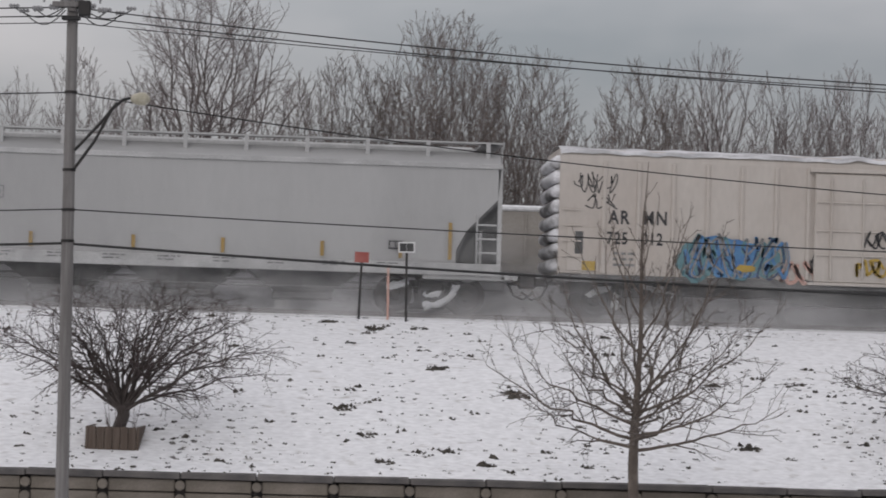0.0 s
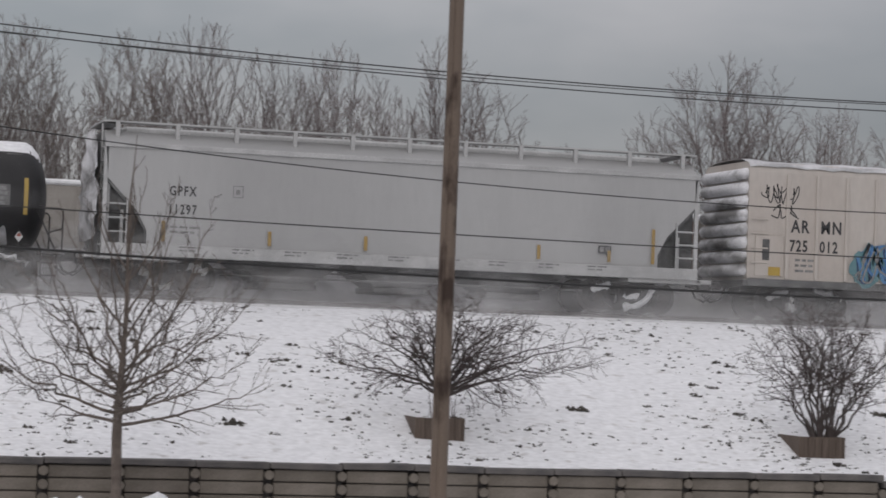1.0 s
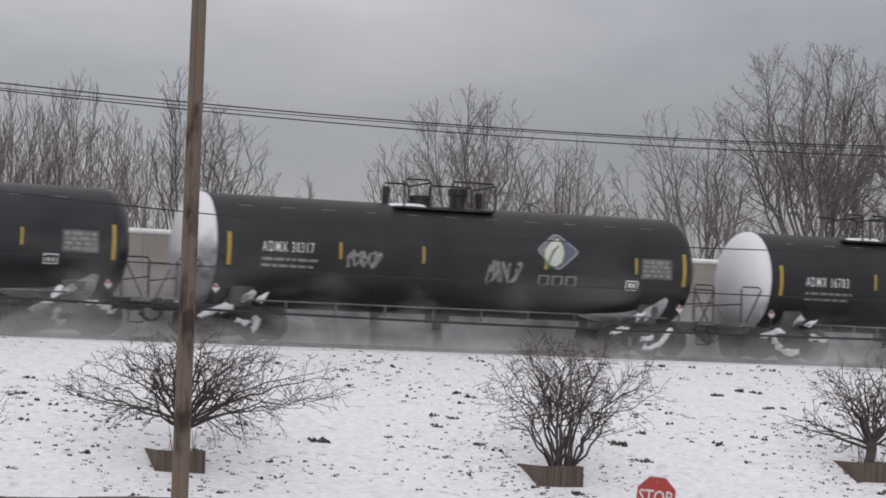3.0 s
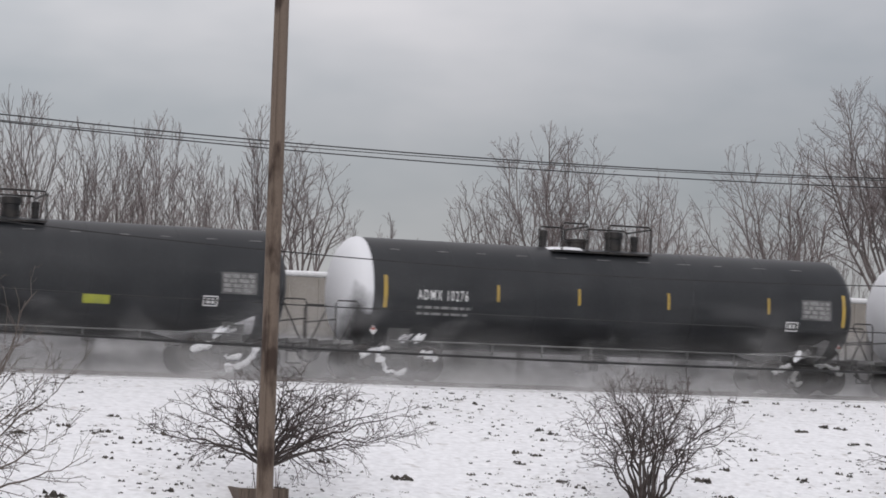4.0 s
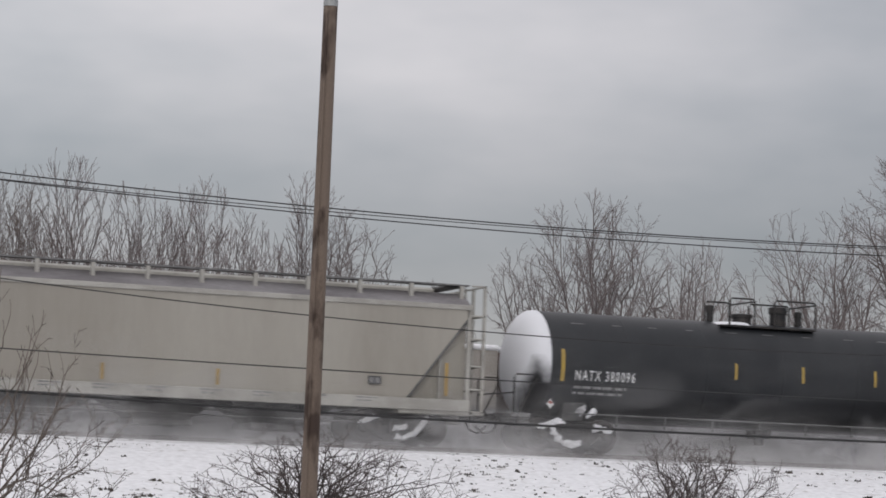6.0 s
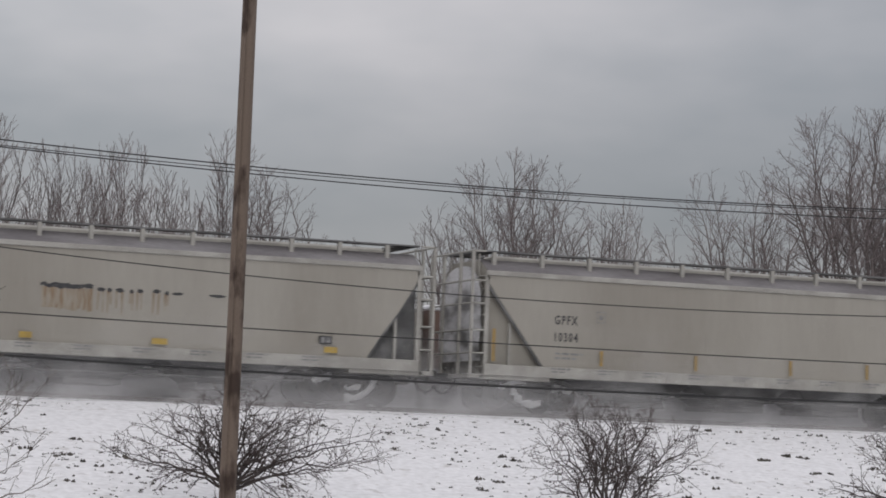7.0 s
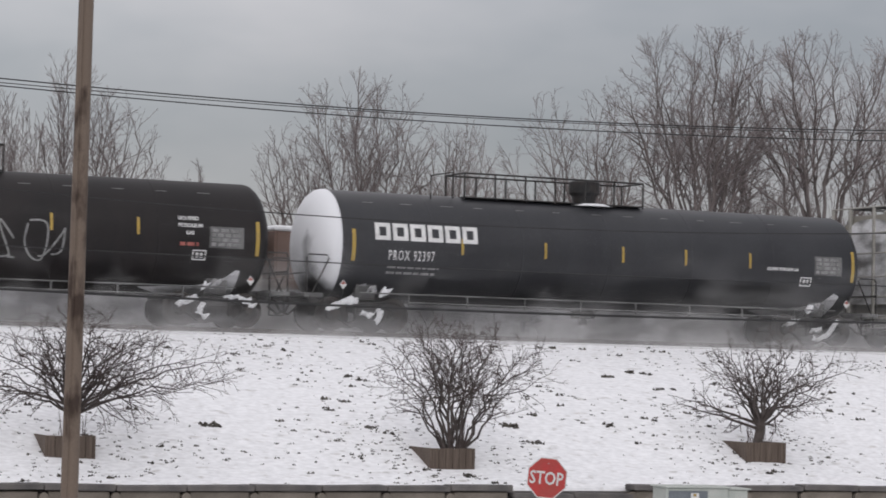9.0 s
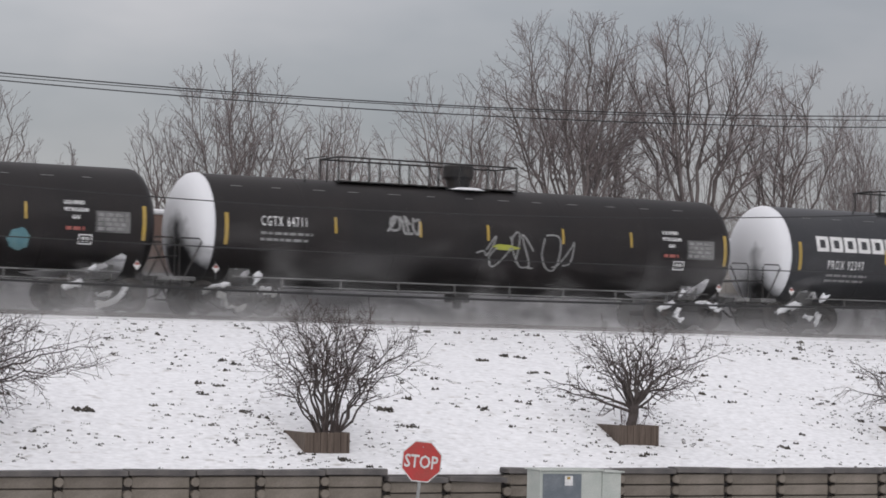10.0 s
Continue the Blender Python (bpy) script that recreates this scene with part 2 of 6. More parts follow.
def plastered(name, paint_a, paint_b, smear):
    """Wind-packed snow over black paint on a tank's head: bare below a ragged edge and along a smear."""
    m = bpy.data.materials.new(name)
    m.use_nodes = True
    n, l = m.node_tree.nodes, m.node_tree.links
    b = n["Principled BSDF"]
    tc, sep, noi = n.new("ShaderNodeTexCoord"), n.new("ShaderNodeSeparateXYZ"), n.new("ShaderNodeTexNoise")
    noi.inputs["Scale"].default_value, noi.inputs["Detail"].default_value = 1.6, 5
    l.new(tc.outputs["Object"], noi.inputs["Vector"])
    l.new(tc.outputs["Object"], sep.inputs["Vector"])

    def calc(kind, a, c):
        q = n.new("ShaderNodeMath")
        q.operation = kind
        for i, v in enumerate((a, c)):
            if isinstance(v, (int, float)):
                q.inputs[i].default_value = v
            else:
                l.new(v, q.inputs[i])
        return q.outputs[0]

    side = calc("ABSOLUTE", calc("SUBTRACT", sep.outputs["Y"], smear[0]), 0)
    low = calc("SUBTRACT", smear[1], sep.outputs["Z"])
    cone = calc("SUBTRACT", calc("MULTIPLY", low, smear[2]), side)
    rag = calc("MULTIPLY", calc("SUBTRACT", noi.outputs["Fac"], 0.5), 1.1)
    f = calc("MULTIPLY", calc("ADD", calc("ADD", cone, rag), 0.22), 1.5)
    clamp = n.new("ShaderNodeClamp")
    l.new(f, clamp.inputs["Value"])
    mix = n.new("ShaderNodeMix")
    mix.data_type = "RGBA"
    mix.inputs["A"].default_value, mix.inputs["B"].default_value = (0.74, 0.75, 0.78, 1), rgba(paint_a)
    l.new(clamp.outputs[0], mix.inputs["Factor"])
    l.new(mix.outputs["Result"], b.inputs["Base Color"])
    b.inputs["Roughness"].default_value = 0.7
    return m


def dust_material(name, low, high, strength, thin=0.33):
    """Blown powder snow: thin, ragged and fading upwards."""
    m = bpy.data.materials.new(name)
    m.use_nodes = True
    n, l = m.node_tree.nodes, m.node_tree.links
    n.remove(n["Principled BSDF"])
    tc, mp, noi, sep = n.new("ShaderNodeTexCoord"), n.new("ShaderNodeMapping"), n.new("ShaderNodeTexNoise"), n.new("ShaderNodeSeparateXYZ")
    mp.inputs["Scale"].default_value = (0.35, 0.8, 0.9)
    noi.inputs["Scale"].default_value, noi.inputs["Detail"].default_value, noi.inputs["Distortion"].default_value = 1.0, 5, 0.6
    fade, puff, mul, cut = n.new("ShaderNodeMapRange"), n.new("ShaderNodeMapRange"), n.new("ShaderNodeMath"), n.new("ShaderNodeMath")
    fade.interpolation_type = "SMOOTHSTEP"
    fade.inputs["From Min"].default_value, fade.inputs["From Max"].default_value = low, high
    fade.inputs["To Min"].default_value, fade.inputs["To Max"].default_value = 1, 0
    puff.inputs["From Min"].default_value, puff.inputs["From Max"].default_value = thin, 0.7
    mul.operation = cut.operation = "MULTIPLY"
    cut.inputs[1].default_value = strength
    size, ends, trim = n.new("ShaderNodeMath"), n.new("ShaderNodeMapRange"), n.new("ShaderNodeMath")
    size.operation, trim.operation = "ABSOLUTE", "MULTIPLY"
    ends.interpolation_type = "SMOOTHSTEP"
    ends.inputs["From Min"].default_value, ends.inputs["From Max"].default_value = 10.5, 15.4
    ends.inputs["To Min"].default_value, ends.inputs["To Max"].default_value = 1, 0
    l.new(sep.outputs["X"], size.inputs[0])
    l.new(size.outputs[0], ends.inputs["Value"])
    l.new(ends.outputs["Result"], trim.inputs[1])
    clear, white, mix = n.new("ShaderNodeBsdfTransparent"), n.new("ShaderNodeBsdfDiffuse"), n.new("ShaderNodeMixShader")
    white.inputs["Color"].default_value = (0.66, 0.655, 0.66, 1)
    l.new(tc.outputs["Object"], mp.inputs["Vector"])
    l.new(tc.outputs["Object"], sep.inputs["Vector"])
    l.new(mp.outputs["Vector"], noi.inputs["Vector"])
    l.new(noi.outputs["Fac"], puff.inputs["Value"])
    l.new(sep.outputs["Z"], fade.inputs["Value"])
    l.new(puff.outputs["Result"], mul.inputs[0])
    l.new(fade.outputs["Result"], mul.inputs[1])
    l.new(mul.outputs[0], cut.inputs[0])
    l.new(cut.outputs[0], trim.inputs[0])
    l.new(trim.outputs[0], mix.inputs["Fac"])
    l.new(clear.outputs[0], mix.inputs[1])
    l.new(white.outputs[0], mix.inputs[2])
    l.new(mix.outputs[0], n["Material Output"].inputs["Surface"])
    return m


# ---- mesh helpers ----
def mesh_of(name, verts, faces, material, smooth=False):
    me = bpy.data.meshes.new(name)
    me.from_pydata([tuple(v) for v in verts], [], [tuple(f) for f in faces])
    me.materials.append(material)
    if smooth:
        me.polygons.foreach_set("use_smooth", [True] * len(me.polygons))
    me.update()
    return me


def put(name, me, parent=None, label="", at=None):
    ob = new(name, me)
    if parent:
        ob.parent = parent
    if at is not None:
        ob.matrix_basis = at
    if label:
        ob["label"] = label
    return ob


def part(name, bm, material, parent=None, label="", smooth=False, at=None):
    me = bpy.data.meshes.new(name)
    bmesh.ops.recalc_face_normals(bm, faces=bm.faces)
    bm.to_mesh(me)
    bm.free()
    me.materials.append(material)
    if smooth:
        me.polygons.foreach_set("use_smooth", [True] * len(me.polygons))
    return put(name, me, parent, label, at)


def box(bm, x0, x1, y0, y1, z0, z1, bevel=0.0):
    made = bmesh.ops.create_cube(bm, size=1.0, matrix=Matrix.Translation(((x0 + x1) / 2, (y0 + y1) / 2, (z0 + z1) / 2)) @ Matrix.Diagonal((x1 - x0, y1 - y0, z1 - z0, 1)))
    if bevel:
        edges = list({e for v in made["verts"] for e in v.link_edges})
        bmesh.ops.bevel(bm, geom=edges, offset=bevel, segments=1, affect="EDGES", profile=0.7)
    return bm


def boxes(*rows, bevel=0.0):
    bm = bmesh.new()
    for r in rows:
        box(bm, *r, bevel=bevel)
    return bm


def tube(bm, points, radius, sides=8, taper=None):
    """A round bar along a line of points."""
    pts = [Vector(p) for p in points]
    rings = []
    for i, p in enumerate(pts):
        way = (pts[min(i + 1, len(pts) - 1)] - pts[max(i - 1, 0)]).normalized()
        a = way.orthogonal().normalized() if abs(way.z) > 0.95 else way.cross(Vector((0, 0, 1))).normalized()
        b = way.cross(a)
        r = radius if taper is None else radius + (taper - radius) * i / (len(pts) - 1)
        rings.append([bm.verts.new(p + (a * math.cos(k * math.tau / sides) + b * math.sin(k * math.tau / sides)) * r) for k in range(sides)])
    for u, v in zip(rings, rings[1:]):
        for k in range(sides):
            bm.faces.new((u[k], u[(k + 1) % sides], v[(k + 1) % sides], v[k]))
    bm.faces.new(rings[0])
    bm.faces.new(rings[-1])
    return bm


def tubes(lines, radius, sides=6):
    bm = bmesh.new()
    for line in lines:
        tube(bm, line, radius, sides)
    return bm


def lathe(bm, profile, axis="x", sides=40, centre=(0, 0, 0)):
    """Turns (along, radius) pairs round an axis through centre."""
    rings = []
    for u, r in profile:
        ring = []
        for k in range(sides):
            c, s = math.cos(k * math.tau / sides), math.sin(k * math.tau / sides)
            p = {"x": (u, r * c, r * s), "y": (r * c, u, r * s), "z": (r * c, r * s, u)}[axis]
            ring.append(bm.verts.new(Vector(p) + Vector(centre)))
        rings.append(ring)
    for a, b in zip(rings, rings[1:]):
        for k in range(sides):
            bm.faces.new((a[k], a[(k + 1) % sides], b[(k + 1) % sides], b[k]))
    bm.faces.new(rings[0])
    bm.faces.new(rings[-1])
    return bm


def slab(bm, outline, y0, y1):
    """A plate with an outline in x and z, from y0 to y1."""
    a = [bm.verts.new((x, y0, z)) for x, z in outline]
    b = [bm.verts.new((x, y1, z)) for x, z in outline]
    bm.faces.new(a)
    bm.faces.new(list(reversed(b)))
    for i in range(len(a)):
        j = (i + 1) % len(a)
        bm.faces.new((a[i], b[i], b[j], a[j]))
    return bm


def lettering(text, size, material, parent, at, name="lettering", squeeze=1.0, spacing=1.0, bold=0.0):
    """Painted characters as a thin mesh, upright in x and z, facing -y."""
    cu = bpy.data.curves.new(name, "FONT")
    cu.body, cu.size, cu.space_character, cu.offset, cu.resolution_u = text, size, spacing, bold, 2
    cu.extrude = 0.002
    tmp = bpy.data.objects.new(name, cu)
    scene.collection.objects.link(tmp)
    bpy.context.view_layer.update()
    me = bpy.data.meshes.new_from_object(tmp.evaluated_get(bpy.context.evaluated_depsgraph_get()))
    bpy.data.objects.remove(tmp)
    bpy.data.curves.remove(cu)
    me.transform(Matrix.Diagonal((squeeze, 1, 1, 1)))
    me.materials.clear()
    me.materials.append(material)
    return put(name, me, parent, "", at @ pose(0, 0, 0, 90, 0, 0))


# ---- the lie of the land ----
TRACK, RAIL = 60.5, EYE + 0.98          # the track's middle and the rail's top
WALL_Y, WALL_TOP, BANK_FOOT = 47.0, EYE - 2.43, EYE - 2.50
RIDGE_Y, RIDGE = 58.3, EYE + 0.84


def ground_height(x, y):
    if y < WALL_Y + 0.3:
        return 0.0
    if y < RIDGE_Y:
        f = (y - WALL_Y - 0.3) / (RIDGE_Y - WALL_Y - 0.3)
        wave = 0.10 * noise.noise(Vector((x * 0.22, y * 0.3, 1.7))) + 0.035 * noise.noise(Vector((x * 1.1, y * 1.3, 4.2)))
        return BANK_FOOT + (RIDGE - BANK_FOOT) * (f + 0.06 * math.sin(math.pi * f) * min(1, f / 0.35)) + wave * min(1, f * 6, (1 - f) * 6 + 0.25)
    return RIDGE - min(1, (y - RIDGE_Y) / 0.6) * 0.12


def build_ground():
    xs = [-3000, -800, -200, -80, -30] + [-20 + 0.5 * i for i in range(141)] + [60, 90, 200, 800, 3000]
    ys = [-3000, -300, -60, 0, 30, 40, WALL_Y + 0.1, WALL_Y + 0.31] + [WALL_Y + 0.3 + 0.35 * i for i in range(1, 31)] + [RIDGE_Y - 0.1, RIDGE_Y, RIDGE_Y + 0.3, RIDGE_Y + 0.6, 62, 64, 70, 90, 140, 400, 3000]
    verts = [(x, y, ground_height(x, y)) for y in ys for x in xs]
    w = len(xs)
    faces = [(j * w + i, j * w + i + 1, (j + 1) * w + i + 1, (j + 1) * w + i) for j in range(len(ys) - 1) for i in range(w - 1)]
    ob = new("ground", mesh_of("ground", verts, faces, GROUND_SNOW, True))
    tagged(ob, "snow-covered ground rising in a bank to the railway", "ground", kind="structure")
    road = part("road", boxes((-400, 400, 26, 38, -0.1, 0.006)), ASPHALT)
    tagged(road, "wet grey asphalt street below the wall", "road", kind="structure")


build_ground()


def build_track():
    bed = bmesh.new()
    for y in (TRACK, TRACK + 5.6):
        outline = [(y - 1.9, RAIL - 0.42), (y - 1.45, RAIL - 0.2), (y + 1.45, RAIL - 0.2), (y + 1.9, RAIL - 0.42)]
        a = [bed.verts.new((-260, p, q)) for p, q in outline]
        b = [bed.verts.new((330, p, q)) for p, q in outline]
        bed.faces.new(a), bed.faces.new(list(reversed(b)))
        for i in range(4):
            bed.faces.new((a[i], b[i], b[(i + 1) % 4], a[(i + 1) % 4]))
    tagged(part("ballast", bed, BALLAST), "snowy grey ballast under the tracks", "ballast", kind="stuff")
    for k, y in enumerate((TRACK, TRACK + 5.6)):
        track = new("railway_track")
        track.matrix_basis = pose(0, y, RAIL)
        tagged(track, "steel railway track on snowy ballast", "track", kind="structure")
        for s in (-0.7175, 0.7175):
            part("rail", boxes((-260, 330, s - 0.035, s + 0.035, -0.05, 0), (-260, 330, s - 0.01, s + 0.01, -0.14, -0.04), (-260, 330, s - 0.07, s + 0.07, -0.17, -0.14)), RAIL_STEEL, track)
        tie = boxes((-0.11, 0.11, -1.25, 1.25, -0.3, -0.17), bevel=0.015)
        me = bpy.data.meshes.new("tie")
        tie.to_mesh(me)
        tie.free()
        me.materials.append(WOOD)
        for i in range(0 if k else 110):
            put("tie", me, track, "", pose(-14 + i * 0.55, 0, 0))


build_track()


def build_wall():
    """A crib wall: rows of concrete beams, with the ends of tie beams stacked between them, and a cap."""
    wall = new("retaining_wall")
    wall.matrix_basis = pose(0, WALL_Y, 0)
    tagged(wall, "brown concrete crib retaining wall with dark cap stones", "wall", kind="structure")
    pitch, course = 1.47, 0.262
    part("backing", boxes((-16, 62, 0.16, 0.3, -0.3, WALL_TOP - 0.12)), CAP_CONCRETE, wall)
    beam = boxes((0.10, pitch - 0.10, -0.02, 0.2, 0.012, course - 0.012), bevel=0.018)
    beam_me = bpy.data.meshes.new("beam")
    beam.to_mesh(beam_me)
    beam.free()
    beam_me.materials.append(CONCRETE)
    head = bmesh.new()
    lathe(head, [(-0.115, 0.075), (-0.10, 0.098), (-0.02, 0.098), (0.02, 0.07), (0.2, 0.07)], "y", 10, (0, 0, course * 0.52))
    head_me = bpy.data.meshes.new("tie_beam_end")
    bmesh.ops.recalc_face_normals(head, faces=head.faces)
    head.to_mesh(head_me)
    head.free()
    head_me.materials.append(CONCRETE)
    cap_me = []
    for seed in range(3):
        rnd = random.Random(seed)
        b = boxes((0.008, pitch - 0.008, -0.13, 0.32, -0.12, 0.0), bevel=0.02)
        for v in b.verts:
            v.co += Vector((0, rnd.uniform(-0.008, 0.008), rnd.uniform(-0.01, 0.012)))
        me = bpy.data.meshes.new("cap_stone")
        b.to_mesh(me)
        b.free()
        me.materials.append(CAP_CONCRETE)
        cap_me.append(me)
    rnd = random.Random(7)
    for i in range(-7, 32):
        x = i * pitch - 0.35
        low = 0.13 if i in (16, 17) else 0.0
        raised = 0.03 if i >= 18 else 0.0
        for j in range(7):
            z = WALL_TOP - 0.12 - low + raised - (j + 1) * course
            if z < -0.2:
                continue
            put("beam", beam_me, wall, "", pose(x, rnd.uniform(-0.012, 0.012), z, 0, 0, rnd.uniform(-0.3, 0.3)))
            put("tie_beam_end", head_me, wall, "", pose(x, rnd.uniform(-0.02, 0.02), z))
        put("cap_stone", cap_me[i % 3], wall, "", pose(x, rnd.uniform(-0.015, 0.015), WALL_TOP - low + raised + rnd.uniform(-0.012, 0.012), 0, rnd.uniform(-0.5, 0.5) + (1.2 if low else 0), 0))


build_wall()


# ---- railway cars ----
def wheelset_mesh():
    bm = bmesh.new()
    for s in (-1, 1):
        y = 0.7175 * s
        lathe(bm, [(y - 0.065, 0.30), (y - 0.065, 0.445), (y + 0.06, 0.457), (y + 0.065, 0.36), (y + 0.03, 0.30), (y + 0.03, 0.16), (y + 0.1, 0.12)] if s > 0 else
              [(y - 0.1, 0.12), (y - 0.03, 0.16), (y - 0.03, 0.30), (y - 0.065, 0.36), (y - 0.06, 0.457), (y + 0.065, 0.445), (y + 0.065, 0.30)], "y", 28)
    lathe(bm, [(-1.02, 0.08), (1.02, 0.08)], "y", 10)
    for s in (-1, 1):
        lathe(bm, [(1.0 * s, 0.11), (1.1 * s, 0.11), (1.12 * s, 0.06)], "y", 12)
        for k in range(3):
            a = k * math.tau / 3
            box(bm, 0.06 * math.cos(a) - 0.015, 0.06 * math.cos(a) + 0.015, min(1.11 * s, 1.14 * s), max(1.11 * s, 1.14 * s), 0.06 * math.sin(a) - 0.015, 0.06 * math.sin(a) + 0.015)
    me = bpy.data.meshes.new("wheelset")
    bmesh.ops.recalc_face_normals(bm, faces=bm.faces)
    bm.to_mesh(me)
    bm.free()
    me.materials.append(WHEEL_STEEL)
    return me


def frame_mesh():
    """The cast side frames, bolster and springs of a two-axle truck."""
    bm = bmesh.new()
    for s in (-1, 1):
        y0, y1 = sorted((0.93 * s, 1.07 * s))
        slab(bm, [(-1.1, 0.36), (-1.12, 0.62), (-0.92, 0.66), (-0.55, 0.80), (0.55, 0.80), (0.92, 0.66), (1.12, 0.62), (1.1, 0.36), (0.92, 0.36), (0.88, 0.52), (0.55, 0.64), (0.32, 0.64), (0.30, 0.30), (0.5, 0.22), (0.86, 0.5), (0.9, 0.42),
                  (0.45, 0.13), (-0.45, 0.13), (-0.9, 0.42), (-0.86, 0.5), (-0.5, 0.22), (-0.30, 0.30), (-0.32, 0.64), (-0.55, 0.64), (-0.88, 0.52), (-0.92, 0.36)], y0, y1)
        for x in (-0.17, 0.0, 0.17):
            lathe(bm, [(0.26, 0.07), (0.32, 0.085), (0.40, 0.07), (0.46, 0.085), (0.52, 0.07)], "z", 8, (x, 1.0 * s, 0))
    box(bm, -0.28, 0.28, -1.12, 1.12, 0.52, 0.76, 0.03)
    me = bpy.data.meshes.new("side_frames")
    bmesh.ops.recalc_face_normals(bm, faces=bm.faces)
    bm.to_mesh(me)
    bm.free()
    me.materials.append(TRUCK_STEEL)
    return me


def crust_mesh(seed):
    """Snow caked on a side frame."""
    rnd = random.Random(seed)
    bm = bmesh.new()
    runs = (((-1.06, 0.60), (-0.88, 0.67), (-0.62, 0.78), (-0.28, 0.81)), ((-0.66, 0.70), (-0.52, 0.50), (-0.36, 0.30), (-0.10, 0.19), (0.16, 0.22)), ((0.36, 0.62), (0.44, 0.42), (0.30, 0.25)),
            ((0.58, 0.72), (0.86, 0.65), (1.08, 0.58)), ((-0.18, 0.50), (0.05, 0.44), (0.20, 0.50)))
    for k, run in enumerate(runs):
        if k in ((1, 3), (0, 2), (2, 4), (1, 4))[seed % 4]:
            continue
        pts = [Vector((x * (-1 if seed % 2 else 1) + rnd.uniform(-0.04, 0.04), -1.075, z + rnd.uniform(-0.02, 0.03))) for x, z in run]
        line = [pts[i].lerp(pts[i + 1], f / 5) for i in range(len(pts) - 1) for f in range(5)] + [pts[-1]]
        old = set(bm.verts)
        tube(bm, line, rnd.uniform(0.055, 0.08), 8)
        for v in bm.verts:
            if v not in old:
                v.co += Vector((0.13, 0.02, 0.12)) * noise.noise(v.co * 9 + Vector((seed * 3.1, k, 0)))
    me = bpy.data.meshes.new("caked_snow")
    bmesh.ops.recalc_face_normals(bm, faces=bm.faces)
    bm.to_mesh(me)
    bm.free()
    me.materials.append(CLEAN_SNOW)
    return me


WHEELSET, SIDE_FRAMES, CRUSTS = wheelset_mesh(), frame_mesh(), [crust_mesh(i) for i in range(8)]
CARS, AXLES = [], []


def truck(car, x, seed):
    t = put("truck", SIDE_FRAMES, car, "dark cast-steel truck caked with snow", pose(x, 0, 0))
    for a in (-0.89, 0.89):
        AXLES.append(put("wheelset", WHEELSET, t, "", pose(a, 0, 0.457)))
    put("caked_snow", CRUSTS[seed % 8], t, "white caked snow")


def coupler(car, end, half, z=0.86):
    """end is -1 or 1; the coupler reaches past the end sill."""
    s = end
    x0, x1 = sorted((half * s, (half + 0.62) * s))
    bm = boxes((x0, x1, -0.09, 0.09, z - 0.1, z + 0.1), bevel=0.02)
    box(bm, *sorted(((half + 0.45) * s, (half + 0.72) * s)), -0.17, 0.17, z - 0.17, z + 0.17, 0.05)
    c = part("coupler", bm, BLACK_STEEL, car)
    hose = [(half * s, -0.35, z - 0.05), ((half + 0.15) * s, -0.36, z - 0.35), ((half + 0.4) * s, -0.34, z - 0.45), ((half + 0.65) * s, -0.3, z - 0.25)]
    part("air_hose", tubes([hose], 0.03, 6), BLACK_STEEL, c)


def marks(car, y, x, z, rows, material, height=0.05, seed=0, name="stencil"):
    """Rows of small writing too faint to read, as bars: (z down, width) pairs."""
    rnd = random.Random(seed)
    bm = bmesh.new()
    for dz, width in rows:
        u = 0.0
        while u < width:
            w = min(width - u, rnd.uniform(0.10, 0.28))
            box(bm, x + u, x + u + w, y - 0.003, y + 0.003, z - dz - height, z - dz)
            u += w + 0.05
    return part(name, bm, material, car)


def wrapped(me, radius, cz, lift):
    """Bends flat paint onto the near side of a tank: z becomes a way round the shell."""
    fine = bmesh.new()
    fine.from_mesh(me)
    zs = [v.co.z for v in fine.verts]
    z = min(zs) + 0.1
    while z < max(zs):
        bmesh.ops.bisect_plane(fine, geom=fine.verts[:] + fine.edges[:] + fine.faces[:], plane_co=(0, 0, z), plane_no=(0, 0, 1))
        z += 0.1
    fine.to_mesh(me)
    fine.free()
    for v in me.vertices:
        a = (v.co.z - cz) / radius
        r = radius + lift - v.co.y
        v.co = (v.co.x, -r * math.cos(a), cz + r * math.sin(a))
    me.update()


def on_tank(ob, radius, cz, lift=0.004):
    """ob holds flat paint in the car's own space."""
    me = ob.data
    me.transform(ob.matrix_basis)
    ob.matrix_basis = Matrix.Identity(4)
    wrapped(me, radius, cz, lift)
    return ob


def fine_strip(x, z0, z1, w, n=8):
    """An upright strip cut into short lengths so that it can bend."""
    bm = bmesh.new()
    zs = [z0 + (z1 - z0) * i / n for i in range(n + 1)]
    a = [(bm.verts.new((x, 0, z)), bm.verts.new((x + w, 0, z))) for z in zs]
    for (p, q), (r, s) in zip(a, a[1:]):
        bm.faces.new((p, q, s, r))
    return bm


def flat_shape(outline, cells=0.12):
    """A flat figure, cut into narrow bands so that it can bend."""
    bm = bmesh.new()
    bm.faces.new([bm.verts.new((x, 0, z)) for x, z in outline])
    z0, z1 = min(z for _, z in outline), max(z for _, z in outline)
    z = z0 + cells
    while z < z1:
        bmesh.ops.bisect_plane(bm, geom=bm.verts[:] + bm.edges[:] + bm.faces[:], plane_co=(0, 0, z), plane_no=(0, 0, 1))
        z += cells
    return bm


